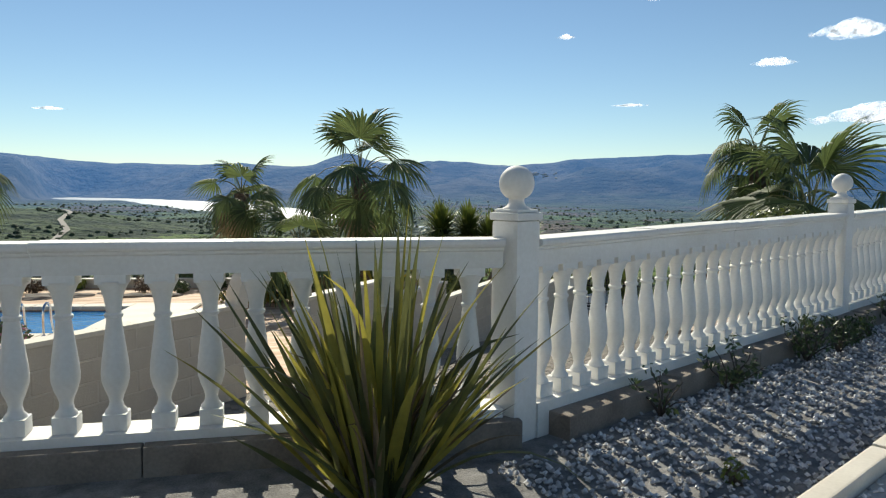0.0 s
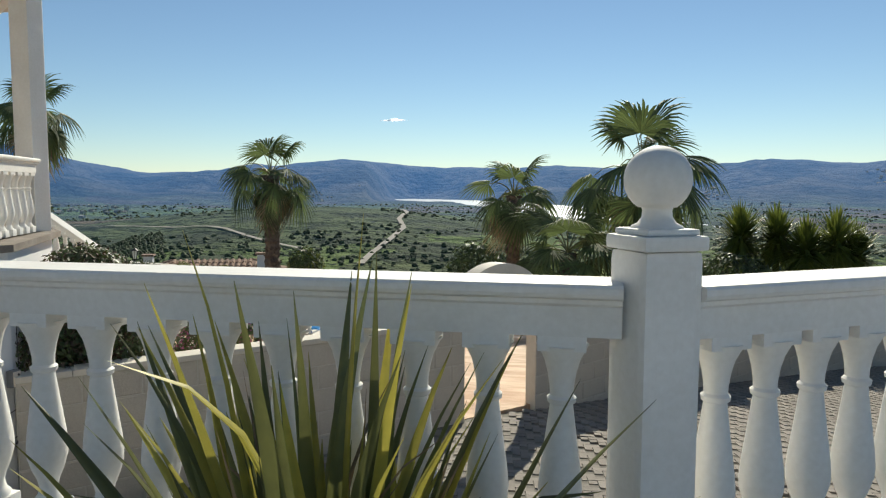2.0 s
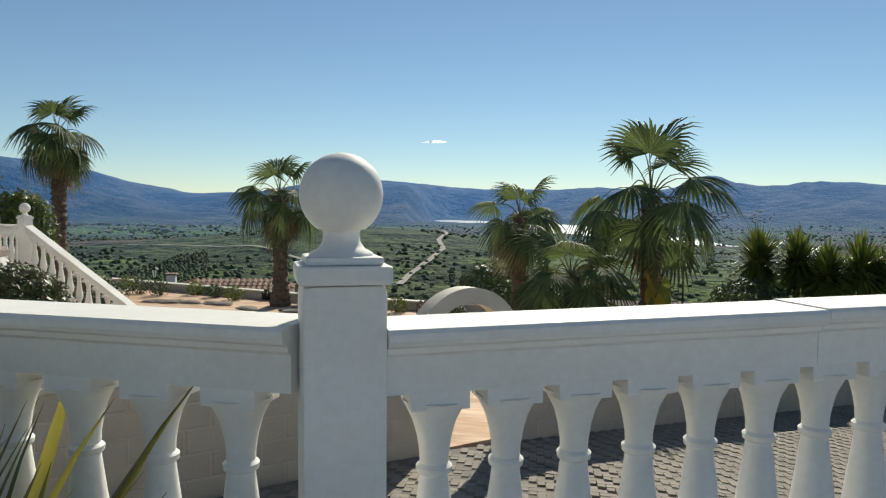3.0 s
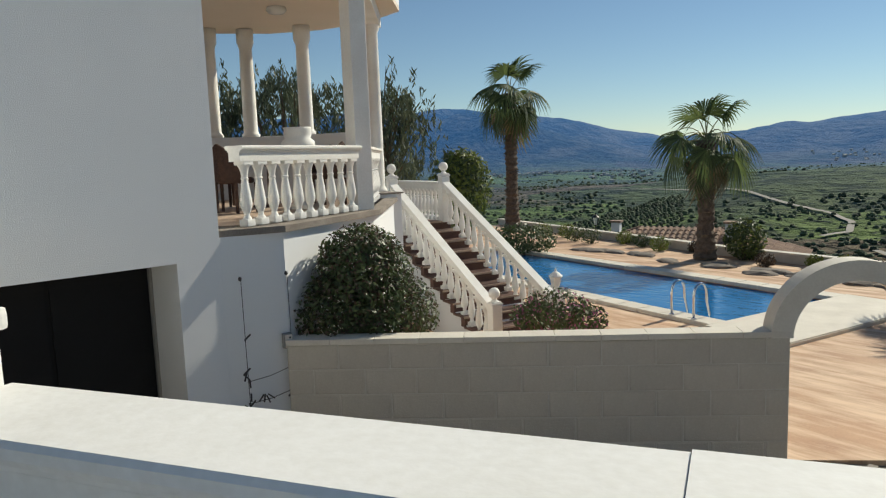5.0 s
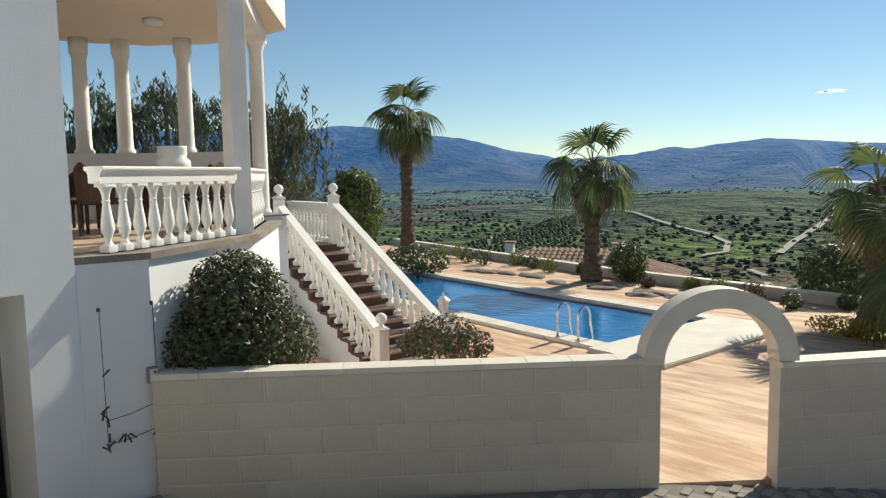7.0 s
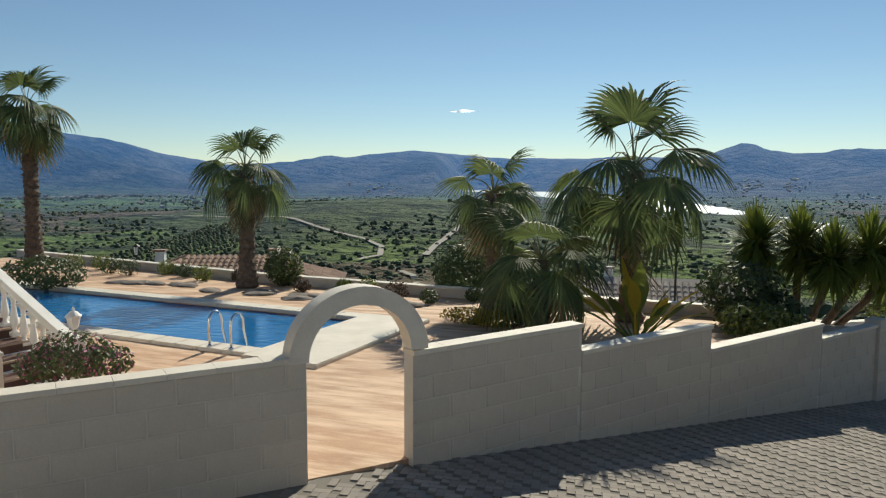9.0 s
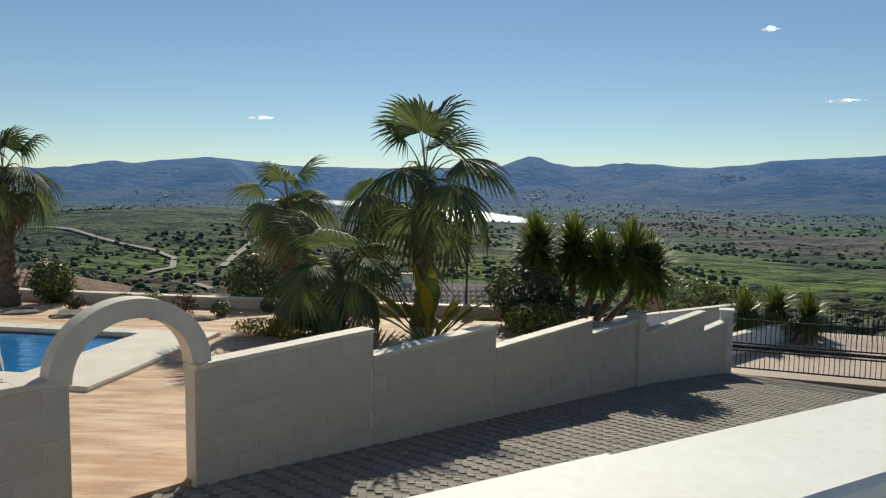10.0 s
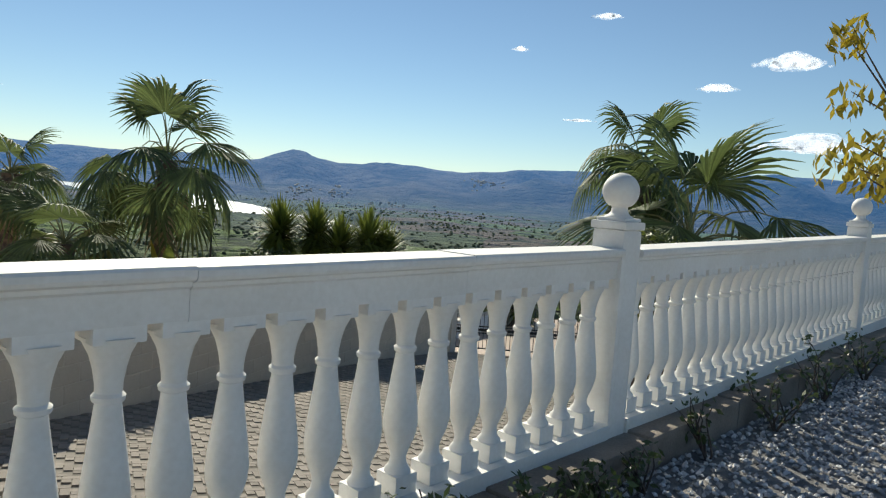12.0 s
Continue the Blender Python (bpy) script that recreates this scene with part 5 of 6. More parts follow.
shrub("hedge_bush", "big rounded dark green bush with bronze tips behind the block wall", "bush",
      [(-4.95, 8.73, 0.0, 0.6, 0.62, 0.72), (-4.98, 8.7, 0.35, 0.46, 0.5, 0.42), (-4.8, 8.95, -0.3, 0.5, 0.6, 0.5), (-5.1, 8.45, -0.25, 0.5, 0.55, 0.5)], 11000, 0.038, LEAF, 21, DECKZ, (LEAFRED, 7500, 0.03))
shrub("flowering_bush", "low bush with pink flowers beside the stair foot", "bush",
      [(-5.6, 12.65, -0.95, 0.62, 0.42, 0.36), (-5.1, 12.6, -1.02, 0.42, 0.4, 0.28), (-6.0, 12.55, -1.07, 0.4, 0.4, 0.28)], 2200, 0.045, LEAF, 22, DECKZ, (PINK, 700, 0.038))
shrub("round_bush", "dense yellow-green round bush behind the landing", "bush",
      [(-14.6, 18.2, 0.6, 0.95, 0.95, 1.2), (-14.3, 18.0, 1.0, 0.6, 0.6, 0.7), (-15, 18.3, 0.2, 0.8, 0.8, 0.9)], 3800, 0.085, LEAFLIME, 23, DECKZ, (LEAF, 3800, 0.085))
shrub("low_shrub", "dark green shrub beyond the stairs", "shrub", [(-15.5, 21.6, -1.3, 1.5, 0.7, 0.5)], 1800, 0.07, LEAF, 24, DECKZ)
shrub("round_bush", "green round bush beside the palm at the parapet", "bush", [(-9.1, 24.5, -1.2, 0.62, 0.5, 0.62)], 1800, 0.06, LEAF, 25, BED, (LEAFLIME, 500, 0.06))
shrub("yellow_shrub", "low golden-yellow shrub in the bed", "shrub", [(-2.0, 20.6, -1.62, 0.75, 0.4, 0.2), (-1.4, 20.5, -1.64, 0.5, 0.35, 0.2)], 1700, 0.045, LEAFYEL, 26, BED)
shrub("low_shrub", "grey-green shrub at the foot of the palms", "shrub", [(-0.9, 20.9, -1.4, 0.6, 0.5, 0.42)], 1400, 0.06, LEAF, 27, BED)
shrub("round_bush", "dark dome-shaped bush behind the parapet", "bush", [(-3.4, 25.2, -1.2, 1.0, 0.9, 0.9)], 2400, 0.08, LEAF, 28, -2.6)
shrub("low_shrub", "dark feathery shrub behind the garden wall", "shrub", [(4.0, 22.6, -1.05, 1.0, 0.8, 0.75), (4.4, 22.3, -1.5, 1.0, 0.7, 0.5)], 3200, 0.07, LEAF, 29, -2.3, None, 1.5)
shrub("low_shrub", "leafy green shrub behind the garden wall", "shrub", [(4.1, 21.2, -1.5, 0.75, 0.6, 0.42), (4.6, 21.5, -1.6, 0.6, 0.5, 0.4)], 1800, 0.06, LEAFLIME, 30, -2.2, (LEAF, 1200, 0.05))
rng = random.Random(8)
for i in range(17):
    u = -1.5 + i * 1.05
    x = -3.2 - u
    y = 23.55 + 0.17 * u + rng.uniform(-0.75, 0.25)
    if abs(x + 10) < 0.5 or x > -2.2:
        continue
    r = rng.uniform(0.22, 0.42)
    lime = rng.random() < 0.4
    shrub("bedding_plant", "small rounded shrub in the gravel bed" if not lime else "small yellow-green rounded shrub in the gravel bed", "shrub", [(x, y, BED + r * 0.75, r, r, r * 0.8)], 420, 0.045, LEAFLIME if lime else (LEAF if i % 3 else LEAFRED), 40 + i, BED)
bed = [(-2.0, 21.6), (-1.6, 23.8), (-10, 24.9), (-23, 28.0), (-21, 24.6), (-10, 22.4)]
tagged(finish("gravel_bed", prism(bed, DECKZ - 0.05, BED), PALE), "pale gravel planting bed along the parapet", "gravel bed", kind="structure")


def pepper_tree(base, height, spread, seed, label):
    rng = random.Random(seed)
    t = thing("pepper_tree", label, "tree", Matrix.Translation(base))
    bm = bmesh.new()
    tube(bm, [(0, 0, -0.2), (0.1, 0, height * 0.2), (0, 0.1, height * 0.4)], 0.2, 0.13, 8)
    s = Soup()
    for i in range(46):
        a, f = rng.uniform(0, 6.28), rng.uniform(0.25, 1)
        tip = Vector((math.cos(a) * spread * f, math.sin(a) * spread * f, height * (0.5 + 0.5 * rng.random() * (1.2 - f * 0.5))))
        tube(bm, [(0, 0.1, height * 0.38), tip * 0.55 + Vector((0, 0, height * 0.2)), tip], 0.05, 0.01, 5)
        for k in range(rng.randint(5, 9)):
            q = tip + Vector((rng.gauss(0, 0.35), rng.gauss(0, 0.35), rng.gauss(0, 0.25)))
            n = rng.uniform(0.4, 1.1)
            leaf_cloud(s, [(q.x, q.y, q.z - n * 0.5, 0.12, 0.12, n * 0.5)], 20, 0.06, rng, 1.9, 0.6)
    part("trunk", bm, BARK, t)
    link("crown", s.mesh("crown"), LEAFPALE, t)


pepper_tree((-17.9, 14.2, -2), 6.6, 2.1, 51, "airy pepper tree with hanging grey-green foliage")
pepper_tree((-16.6, 16.6, -2), 6.3, 1.6, 52, "airy pepper tree with hanging grey-green foliage")
pepper_tree((-19.0, 12.0, -2), 5.9, 2.2, 53, "wide pepper tree behind the covered terrace")


def yucca(base, stems, label, seed):
    rng = random.Random(seed)
    t = thing("yucca", label, "yucca", Matrix.Translation(base))
    for dx, dy, h in stems:
        bm = bmesh.new()
        tube(bm, [(dx * 0.3, dy * 0.3, 0), (dx * 0.7, dy * 0.7, h * 0.5), (dx, dy, h)], 0.11, 0.07, 8)
        trunk = part("stem", bm, TRUNK, t)
        s = Soup()
        for i in range(520):
            el, az = radians(rng.uniform(-60, 90)), rng.uniform(0, 6.28)
            d = Vector((math.cos(az) * math.cos(el), math.sin(az) * math.cos(el), math.sin(el)))
            p = Vector((dx, dy, h + rng.uniform(-0.25, 0.2)))
            L = rng.uniform(0.8, 1.2)
            b = d.cross(Vector((0, 0, 1)))
            b = b.normalized() if b.length > 1e-3 else Vector((1, 0, 0))
            sag = Vector((0, 0, -0.1 * L))
            s.add([p - b * 0.02, p + b * 0.02, p + d * L * 0.45 + b * 0.045, p + d * L * 0.45 - b * 0.045, p + d * L + sag], [(0, 1, 2, 3), (3, 2, 4)])
        link("leaf_rosette", s.mesh("leaf_rosette"), LEAFLIME, t)


yucca((5.3, 24.0, -2.4), ((-0.9, 0, 2.35), (0.15, 0.3, 2.3), (0.75, -0.3, 2.0), (1.6, 0, 2.2), (2.2, 0.3, 1.85)), "cluster of spiky green yuccas behind the garden wall", 61)
yucca((14.5, 33.5, -5.2), ((-0.8, 0, 1.9), (0.6, 0.4, 2.0), (1.7, 0, 1.8)), "dark spiky yucca clump beyond the gate", 62)


def banana_plant(base, seed):
    rng = random.Random(seed)
    t = thing("strelitzia", "yellow-green broad-leaved plant with paddle leaves", "plant", Matrix.Translation(base))
    for i in range(17):
        az, el = i * 2.4, radians(rng.uniform(35, 82))
        L = rng.uniform(1.2, 2.0)
        d = Vector((math.cos(az) * math.cos(el), math.sin(az) * math.cos(el), math.sin(el)))
        b = d.cross(Vector((0, 0, 1))).normalized()
        bm = bmesh.new()
        tube(bm, [(0, 0, 0), d * L * 0.5], 0.03, 0.015, 5)
        rows = []
        for k, (f, w) in enumerate(((0.45, 0.02), (0.6, 0.11), (0.8, 0.14), (0.95, 0.09), (1.08, 0.01))):
            p = d * L * f + Vector((0, 0, -0.35 * L * max(0, f - 0.6) ** 1.5))
            rows.append((bm.verts.new(p - b * w), bm.verts.new(p - Vector((0, 0, 0.03))), bm.verts.new(p + b * w)))
        for a, c in zip(rows, rows[1:]):
            bm.faces.new((a[0], a[1], c[1], c[0]))
            bm.faces.new((a[1], a[2], c[2], c[1]))
        part("leaf", bm, LEAFYEL if i % 3 == 0 else LEAFLIME, t)


banana_plant((1.75, 19.9, -1.9), 71)


def flax(base, seed):
    """New Zealand flax: a tuft of long folded sword leaves."""
    rng = random.Random(seed)
    t = thing("flax_plant", "large clump of green and yellow sword-leaved flax in the bed", "flax plant", Matrix.Translation(base))
    for i in range(190):
        az = rng.uniform(0, 6.28)
        inner = rng.random()
        el = radians(89 - 46 * inner ** 1.1 + rng.uniform(-6, 6))
        kind = rng.random()
        dead = kind < 0.26
        L = rng.uniform(0.7, 1.42) * (0.75 if dead else 1.0) * (1.05 - 0.15 * inner)
        w = rng.uniform(0.012, 0.024) * (0.55 if dead else 1)
        o = Vector((math.cos(az), math.sin(az), 0))
        root = o * rng.uniform(0.0, 0.16) + Vector((rng.uniform(-0.05, 0.05), rng.uniform(-0.05, 0.05), -0.03))
        bend = rng.uniform(0.0, 0.35) + (0.7 if dead and rng.random() < 0.4 else 0) + (0.9 if rng.random() < 0.04 else 0)
        tw = rng.uniform(-0.6, 0.6)
        rows = []
        p = root.copy()
        bm = bmesh.new()
        n = 7
        for k in range(n + 1):
            f = k / n
            e = el - bend * f * f * 1.4
            d = o * math.cos(e) + Vector((0, 0, 1)) * math.sin(e)
            side = d.cross(o.cross(Vector((0, 0, 1)))).normalized()
            cross = o.cross(Vector((0, 0, 1)))
            b = cross * math.cos(tw) + side * math.sin(tw)
            nn = d.cross(b).normalized()
            ww = w * (0.75 + 0.5 * math.sin(math.pi * min(1, f * 1.1))) * (1 - f ** 5) + 0.0008
            rows.append((bm.verts.new(p - b * ww + nn * ww * 0.5), bm.verts.new(p - nn * ww * 0.25), bm.verts.new(p + b * ww + nn * ww * 0.5)))
            p = p + d * L / n
        for a, c in zip(rows, rows[1:]):
            bm.faces.new((a[0], a[1], c[1], c[0]))
            bm.faces.new((a[1], a[2], c[2], c[1]))
        part("leaf", bm, FLAXD if dead else (FLAXY if kind > 0.7 else FLAX), t, smooth=True)


flax((-0.42, 3.86, BEDZ), 81)


def rose_stems(base, seed, h, n, leafy, label):
    rng = random.Random(seed)
    t = thing("rose_bush", label, "rose bush", Matrix.Translation(base))
    bm = bmesh.new()
    s = Soup()
    for i in range(n):
        a = rng.uniform(0, 6.28)
        p = Vector((0, 0, -0.02))
        pts = [p]
        d = Vector((math.cos(a) * 0.5, math.sin(a) * 0.5, 1)).normalized()
        for k in range(5):
            p = p + d * h / 5 * rng.uniform(0.7, 1.2)
            d = (d + Vector((rng.uniform(-0.5, 0.5), rng.uniform(-0.5, 0.5), rng.uniform(-0.2, 0.3)))).normalized()
            pts.append(p)
        tube(bm, pts, 0.008, 0.003, 5)
        for k in range(leafy):
            q = pts[rng.randrange(2, 6)]
            leaf_cloud(s, [(q.x, q.y, q.z, 0.06, 0.06, 0.06)], 4, 0.028, rng)
    part("stem_tangle", bm, TWIG, t)
    if s.v:
        link("foliage", s.mesh("foliage"), LEAF, t)


for i, (x, y, h, n, lf) in enumerate(((1.55, 4.62, 0.34, 9, 2), (2.35, 5.05, 0.38, 8, 7), (3.6, 5.75, 0.42, 14, 6), (4.15, 6.0, 0.36, 10, 5), (5.0, 6.55, 0.3, 8, 3),
                                      (4.55, 6.3, 0.3, 9, 7), (5.7, 6.95, 0.4, 8, 3), (6.6, 7.4, 0.45, 9, 4), (7.6, 8.0, 0.5, 9, 4), (8.7, 8.6, 0.5, 9, 4))):
    rose_stems((x, y, BEDZ), 90 + i, h, n, lf, "pruned rose bush with bare dark stems and a few leaves")
shrub("weed", "small bright green weed in the gravel", "plant", [(1.35, 3.55, BEDZ + 0.06, 0.07, 0.07, 0.07)], 60, 0.022, LEAFLIME, 88, BEDZ)


def yellow_tree(base, seed):
    rng = random.Random(seed)
    t = thing("avocado_tree", "small tree with large yellowing leaves beside the railing", "tree", Matrix.Translation(base))
    bm = bmesh.new()
    tube(bm, [(0, 0, 0), (0.05, 0, 1.6), (0, 0.05, 2.8)], 0.07, 0.04, 8)
    s = Soup()
    for i in range(26):
        a = rng.uniform(0, 6.28)
        tip = Vector((math.cos(a) * rng.uniform(0.3, 1.1), math.sin(a) * rng.uniform(0.3, 1.1), rng.uniform(1.9, 3.9)))
        tube(bm, [(0, 0.02, min(tip.z - 0.3, 2.6)), tip], 0.02, 0.006, 5)
        leaf_cloud(s, [(tip.x, tip.y, tip.z - 0.1, 0.3, 0.3, 0.3)], 34, 0.085, rng, 1.3, 0.55)
    part("trunk", bm, BARK, t)
    link("crown", s.mesh("crown"), LEAFYEL, t)


yellow_tree((11.3, 10.7, 0.1), 95)
shrub("low_shrub", "green shrub below the broad palm", "shrub", [(9.4, 13.4, 0.55, 1.0, 0.7, 0.5), (10.0, 13.6, 0.0, 1.2, 0.8, 0.7)], 2600, 0.06, LEAFLIME, 96, -2.4, (LEAF, 2000, 0.06))
shrub("low_shrub", "dense dark shrub by the forecourt", "shrub", [(16.0, 22.0, -2.6, 1.3, 1.2, 1.5), (16.6, 21.6, -3.4, 1.4, 1.2, 1.2)], 3600, 0.09, LEAF, 97, -4.9)
shrub("low_shrub", "wide olive-green shrub beyond the gate", "shrub", [(12.6, 38.0, -3.6, 2.6, 1.2, 1.2), (15.0, 37.6, -3.8, 2.0, 1.2, 1.0)], 3000, 0.12, LEAFLIME, 98, -6.4, (LEAFRED, 2000, 0.1))

# ---- street lamps ----


def street_lamp(base, h, label):
    t = thing("street_lamp", label, "street lamp", Matrix.Translation(base))
    part("pole", lathe([(0.09, 0), (0.08, 0.3), (0.045, 0.4), (0.035, 1.0), (0.03, h)], 12), IRON, t)
    part("glass", lathe([(0.07, h + 0.02), (0.13, h + 0.36)], 6), GLASS, t)
    part("lantern_base", lathe([(0.03, h - 0.03), (0.08, h + 0.015)], 6), IRON, t)
    for i in range(6):
        a = 2 * math.pi * i / 6
        bm = bmesh.new()
        tube(bm, [(0.072 * math.cos(a), 0.072 * math.sin(a), h + 0.015), (0.134 * math.cos(a), 0.134 * math.sin(a), h + 0.365)], 0.01, n=4)
        part("glazing_bar", bm, IRON, t)
    part("lantern_roof", lathe([(0.17, h + 0.362), (0.15, h + 0.39), (0.06, h + 0.47), (0.02, h + 0.5), (0.02, h + 0.56)], 12), IRON, t)


street_lamp((2.55, 25.6, -6.4), 6.25, "black cast-iron street lamp with glass lantern")
street_lamp((-19.5, 30.2, -6.4), 4.6, "black cast-iron street lamp with glass lantern")

# ---- neighbouring roofs ----


def tiled_house(m, w, d, wall_h, rise, mat, label, chimneys=()):
    """A house below the garden with a hipped roof of barrel tiles."""
    t = thing("house", label, "house", m)
    part("wall", boxed(-w / 2 + 0.4, -d / 2 + 0.4, -4, w / 2 - 0.4, d / 2 - 0.4, wall_h - 0.02), HOUSE, t)
    bm = bmesh.new()
    hw, hd, rw = w / 2, d / 2, max(0.5, w / 2 - d / 2)
    v = [bm.verts.new(p) for p in ((-hw, -hd, wall_h), (hw, -hd, wall_h), (hw, hd, wall_h), (-hw, hd, wall_h), (-rw, 0, wall_h + rise), (rw, 0, wall_h + rise))]
    for f in ((0, 1, 5, 4), (1, 2, 5), (2, 3, 4, 5), (3, 0, 4), (3, 2, 1, 0)):
        bm.faces.new([v[i] for i in f])
    roof = part("roof", bm, mat, t)
    s = Soup()
    step = 0.30
    def slope(e0, e1, t0, t1):
        e0, e1, t0, t1 = map(Vector, (e0, e1, t0, t1))
        n = int((e1 - e0).length / step)
        up = ((t0 + t1) / 2 - (e0 + e1) / 2)
        axis = (e1 - e0).normalized()
        up = (up - axis * up.dot(axis))
        L = up.length
        u = up / L
        nn = axis.cross(u)
        for i in range(n):
            p = e0 + axis * (i + 0.5) * step
            x = (i + 0.5) / n
            a0, a1 = (t0 - e0).dot(axis), (t1 - e0).dot(axis)
            q = (i + 0.5) * step
            full = 1.0
            if q < a0:
                full = q / max(a0, 1e-3)
            elif q > a1:
                full = ((e1 - e0).length - q) / max((e1 - e0).length - a1, 1e-3)
            rows = int(L * full / 0.42)
            for k in range(rows):
                b0 = p + u * (k * 0.42) + nn * 0.035
                b1 = p + u * ((k + 1) * 0.42 + 0.05) + nn * 0.015
                vs = []
                for b, r in ((b0, 0.115), (b1, 0.095)):
                    for g in range(5):
                        th = math.pi * g / 4
                        vs.append(b + axis * r * math.cos(th) + nn * r * math.sin(th) * 0.8)
                s.add(vs, [(g, g + 1, g + 6, g + 5) for g in range(4)] + [(0, 4, 3, 2, 1)])
    slope((-hw, -hd, wall_h), (hw, -hd, wall_h), (-rw, 0, wall_h + rise), (rw, 0, wall_h + rise))
    slope((hw, -hd, wall_h), (hw, hd, wall_h), (rw, 0, wall_h + rise), (rw, 0, wall_h + rise))
    slope((-hw, hd, wall_h), (-hw, -hd, wall_h), (-rw, 0, wall_h + rise), (-rw, 0, wall_h + rise))
    tiles = link("roof_tiles", s.mesh("roof_tiles"), mat, roof)
    tiles["kind"] = "stuff"
    for x, y in chimneys:
        c = part("chimney", boxed(x - 0.22, y - 0.22, wall_h + 0.2, x + 0.22, y + 0.22, wall_h + rise + 0.35, bevel=0.02), HOUSE, roof)
        part("chimney_cap", boxed(x - 0.3, y - 0.3, wall_h + rise + 0.352, x + 0.3, y + 0.3, wall_h + rise + 0.45, bevel=0.02), mat, roof)


tiled_house(pose(-19.6, 37.0, -4.2, 0, 0, 22), 12, 8, 0.2, 1.5, ROOFTILE, "neighbouring house with reddish barrel-tile hip roof and chimneys", ((-3, -1.2), (2.6, -1)))
tiled_house(pose(1.0, 42.0, -6.2, 0, 0, 4), 17, 9, 0.6, 2.2, GREYTILE, "neighbouring house with pale barrel-tile hip roof", ((-1.5, 0.6),))
tiled_house(pose(28.0, 36.5, -6.2, 0, 0, -30), 9, 7, 2.2, 1.5, ROOFTILE, "cream house with clay roof beyond the forecourt")

# ---- gate and street walls ----
GP = WALL0 + WALLDIR * 19.3
GZ = drive_z(GP.x, GP.y)


def gate():
    a = Vector((GP.x + 0.25, GP.y + 0.1))
    b = a + Vector((4.6, -1.5))
    m, length = along(a, b)
    t = thing("metal_gate", "black wrought-iron sliding gate with spear tops and ring band", "gate", m @ Matrix.Translation((0, 0, GZ + 0.08)))
    for z in (0.05, 0.62, 0.86, 1.62):
        part("gate_rail", boxed(0, -0.02, z, length, 0.02, z + 0.045), IRON, t)
    n = 34
    for i in range(n + 1):
        x = length * i / n
        bm = bmesh.new()
        tube(bm, [(x, 0, 0.05), (x, 0, 1.80)], 0.012, n=5)
        lathe([(0.012, 1.78), (0.03, 1.84), (0.004, 1.95)], 6, bm, Matrix.Translation((x, 0, 0)))
        part("gate_bar", bm, IRON, t)
        if i < n:
            part("ring", lathe([(0.05, -0.012), (0.065, -0.012), (0.065, 0.012), (0.05, 0.012)], 10, m=Matrix.Translation((x + length / n / 2, 0, 0.76)) @ pose(0, 0, 0, 90, 0, 0)), IRON, t)
    for q, h in ((GP, 2.3), (b + Vector((0.3, -0.1)), 2.2)):
        p = thing("gate_post", "white square gate post", "gate post", pose(q.x, q.y, GZ - 0.3, 0, 0, -18))
        part("shaft", boxed(-0.2, -0.2, 0, 0.2, 0.2, h, bevel=0.015), WHITE, p)
        part("cap", boxed(-0.23, -0.23, h + 0.001, 0.23, 0.23, h + 0.07, bevel=0.02), WHITE, p)


gate()


def street_wall(a, b, z, h, label, mat=HOUSE):
    m, length = along(a, b)
    t = thing("wall_street", label, "wall", m, kind="structure")
    part("core", boxed(0, -0.12, z - 2, length, 0.12, z + h - 0.06), mat, t)
    part("coping_slab", boxed(-0.02, -0.17, z + h - 0.058, length + 0.02, 0.17, z + h, bevel=0.015), COPING, t)


street_wall((6.6, 31.0), (14.6, 36.2), -4.6, 1.3, "white rendered wall beyond the gate")
street_wall((11.0, 29.8), (16.8, 35.0), -5.2, 1.55, "white rendered wall along the forecourt")


def fence(a, b, z, h, label):
    m, length = along(a, b)
    t = thing("fence", label, "fence", m @ Matrix.Translation((0, 0, z)))
    for zz in (0.1, h - 0.08):
        part("rail", boxed(0, -0.02, zz, length, 0.02, zz + 0.05), IRON, t)
    n = int(length / 0.16)
    for i in range(n + 1):
        bm = bmesh.new()
        tube(bm, [(length * i / n, 0, 0), (length * i / n, 0, h)], 0.014, n=4)
        part("post", bm, IRON, t)


fence((17.2, 34.8), (21.6, 32.2), -4.9, 1.75, "black iron bar fence beyond the forecourt")
for x, y in ((11.2, 37.4), (17.1, 35.0), (20.4, 33.3)):
    p = thing("brick_pillar", "brown capped brick pillar at the forecourt", "pillar", pose(x, y, -5.2, 0, 0, -25), "forecourt pillars")
    part("shaft", boxed(-0.22, -0.22, 0, 0.22, 0.22, 2.15, bevel=0.02), ROOFTILE, p)
    part("cap", lathe([(0.34, 2.152), (0.3, 2.2), (0.05, 2.42)], 4), ROOFTILE, p)

# ---- rocks and pavers ----


def flat_rocks():
    rng = random.Random(17)
    for i in range(16):
        x = -3.4 - rng.uniform(0, 11)
        y = 22.0 + (-x - 3) * 0.14 + rng.uniform(-0.25, 0.35)
        bm = bmesh.new()
        bmesh.ops.create_icosphere(bm, subdivisions=2, radius=1)
        for v in bm.verts:
            v.co = Vector((v.co.x * 0.45, v.co.y * 0.28, v.co.z * 0.09)) * (1 + 0.35 * noise.noise(v.co * 1.3 + Vector((i, 0, 0))))
        ob = finish("rock", bm, CONCRETE)
        ob.matrix_world = pose(x, y, BED + 0.02, 0, 0, rng.uniform(-30, 30))
        tagged(ob, "flat brown stone edging the planting bed", "rock", "bed edging stones")


flat_rocks()


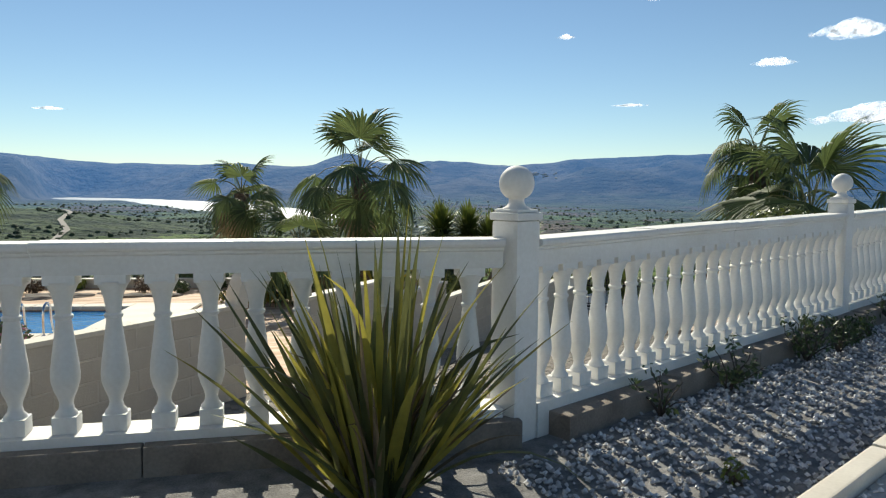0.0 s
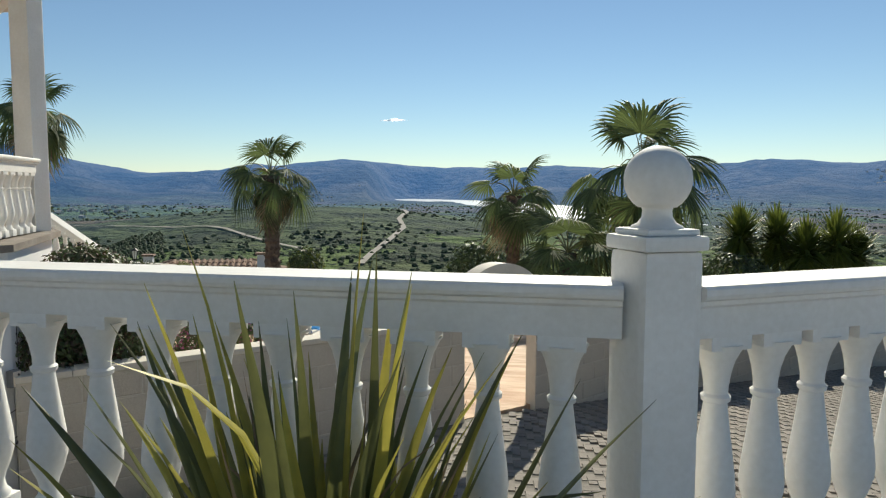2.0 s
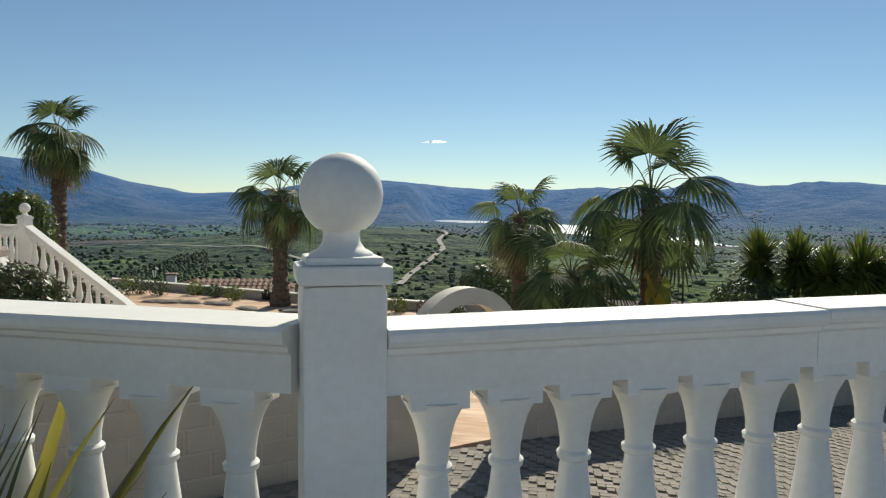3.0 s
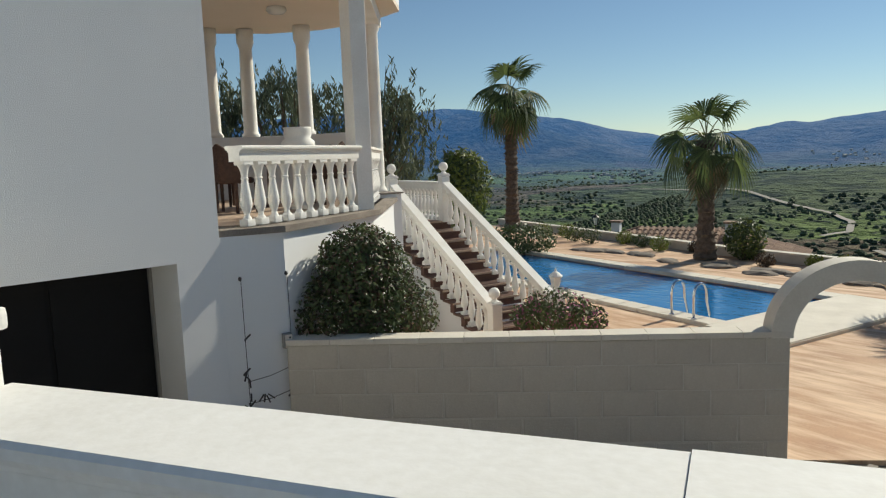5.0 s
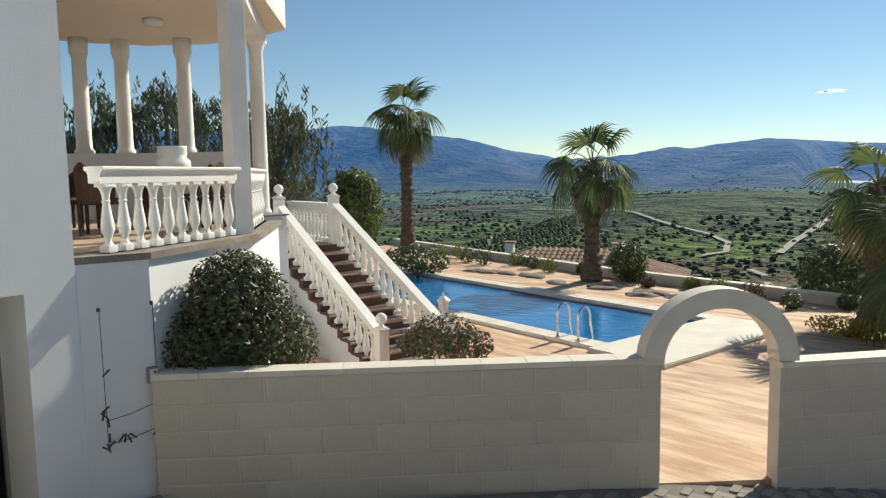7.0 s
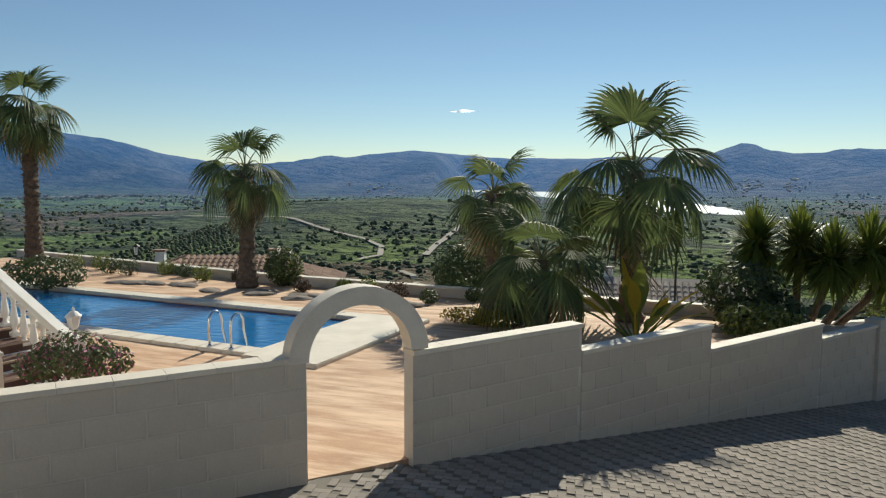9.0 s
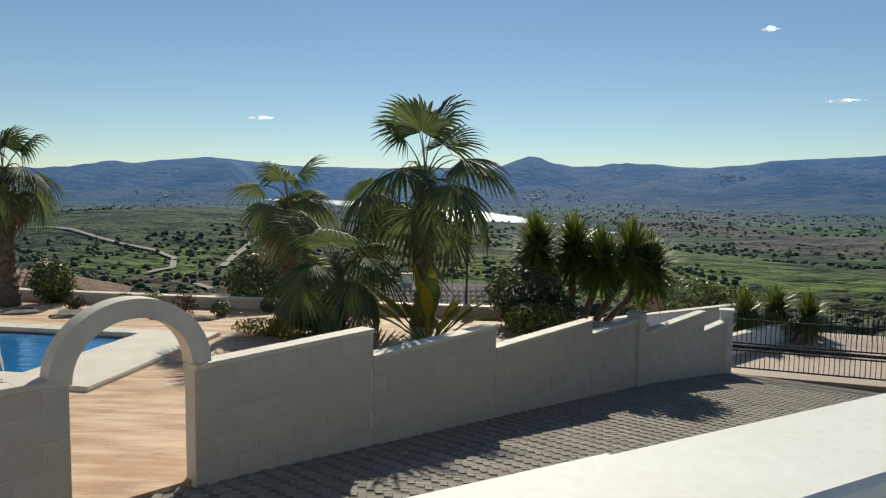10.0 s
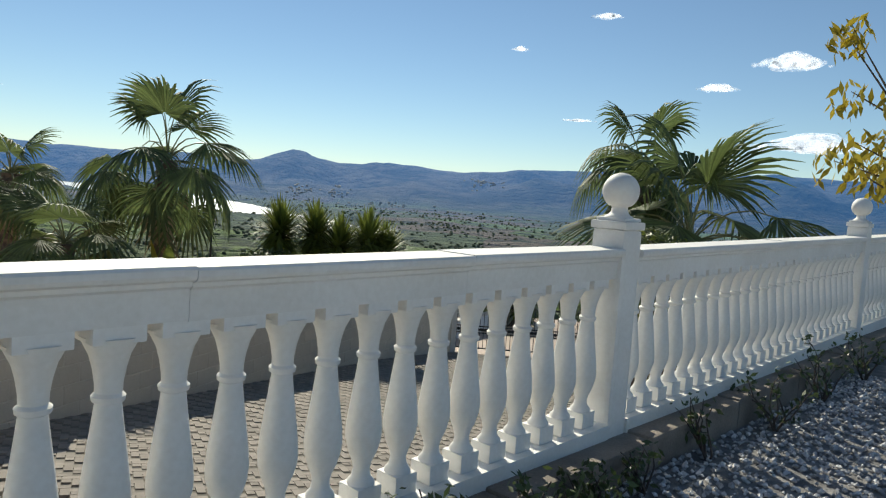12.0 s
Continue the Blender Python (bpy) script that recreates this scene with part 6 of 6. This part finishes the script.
def pavers():
    """Driveway of rectangular pavers in a zigzag bond: near stretch as pieces, the rest joined."""
    road = thing("paving", "grey-beige interlocking paver driveway", "paving", kind="structure")
    L, W, T = 0.20, 0.10, 0.06
    me = bpy.data.meshes.new("paver")
    g = 0.004
    v = [(g, g, 0), (L - g, g, 0), (L - g, W - g, 0), (g, W - g, 0), (g, g, -T), (L - g, g, -T), (L - g, W - g, -T), (g, W - g, -T)]
    f = [(0, 1, 2, 3), (0, 4, 5, 1), (1, 5, 6, 2), (2, 6, 7, 3), (3, 7, 4, 0)]
    me.from_pydata(v, [], f)
    me.materials.append(PAVER)
    rng = random.Random(5)
    rest = Soup()
    made = 0
    nrm = Vector((0.8, -0.6))
    ang = math.atan2(WALLDIR.y, WALLDIR.x) + radians(45)
    ca, sa_ = math.cos(ang), math.sin(ang)
    for i in range(-150, 330):
        for j in range(-150, 150):
            # herringbone cell: one lying and one standing piece
            for k in range(2):
                if k == 0:
                    x0, y0, turn = j * 4 * W + i * W, i * W, 0
                else:
                    x0, y0, turn = j * 4 * W + i * W + 3 * W, i * W, 90
                px_, py_ = x0 * ca - y0 * sa_ + 1.0, x0 * sa_ + y0 * ca + 9.0
                s = (px_ - WALL0.x) * WALLDIR.x + (py_ - WALL0.y) * WALLDIR.y
                d = (px_ - WALL0.x) * nrm.x + (py_ - WALL0.y) * nrm.y
                if not (-9.0 < s < 19 and 0.12 < d < 9.3):
                    continue
                if px_ < -5.4 or py_ < 4.5 + max(0.0, (px_ - 0.5) * 0.58):
                    continue
                z = drive_z(px_, py_) + rng.uniform(-0.003, 0.003)
                m = pose(px_, py_, z, 0, 0, math.degrees(ang) + turn)
                slope = (drive_z(px_ + 0.06, py_ + 0.08) - drive_z(px_, py_)) / 0.1
                if made < 290 and 0.2 < s < 3.2 and 0.6 < d < 3.2:
                    ob = link("paver", me, PAVER, road)
                    ob.matrix_world = Matrix.Translation((px_, py_, z)) @ Matrix.Rotation(-math.atan(slope), 4, Vector((0.8, -0.6, 0))) .inverted() @ pose(0, 0, 0, 0, 0, math.degrees(ang) + turn)
                    made += 1
                else:
                    pts = []
                    for c in v:
                        q = m @ Vector(c)
                        q.z = z + (c[2]) + slope * ((q.x - px_) * 0.6 + (q.y - py_) * 0.8)
                        pts.append(q)
                    rest.add(pts, f)
    ob = link("paver_field", rest.mesh("paver_field"), PAVER, road)
    ob["kind"] = "stuff"


pavers()
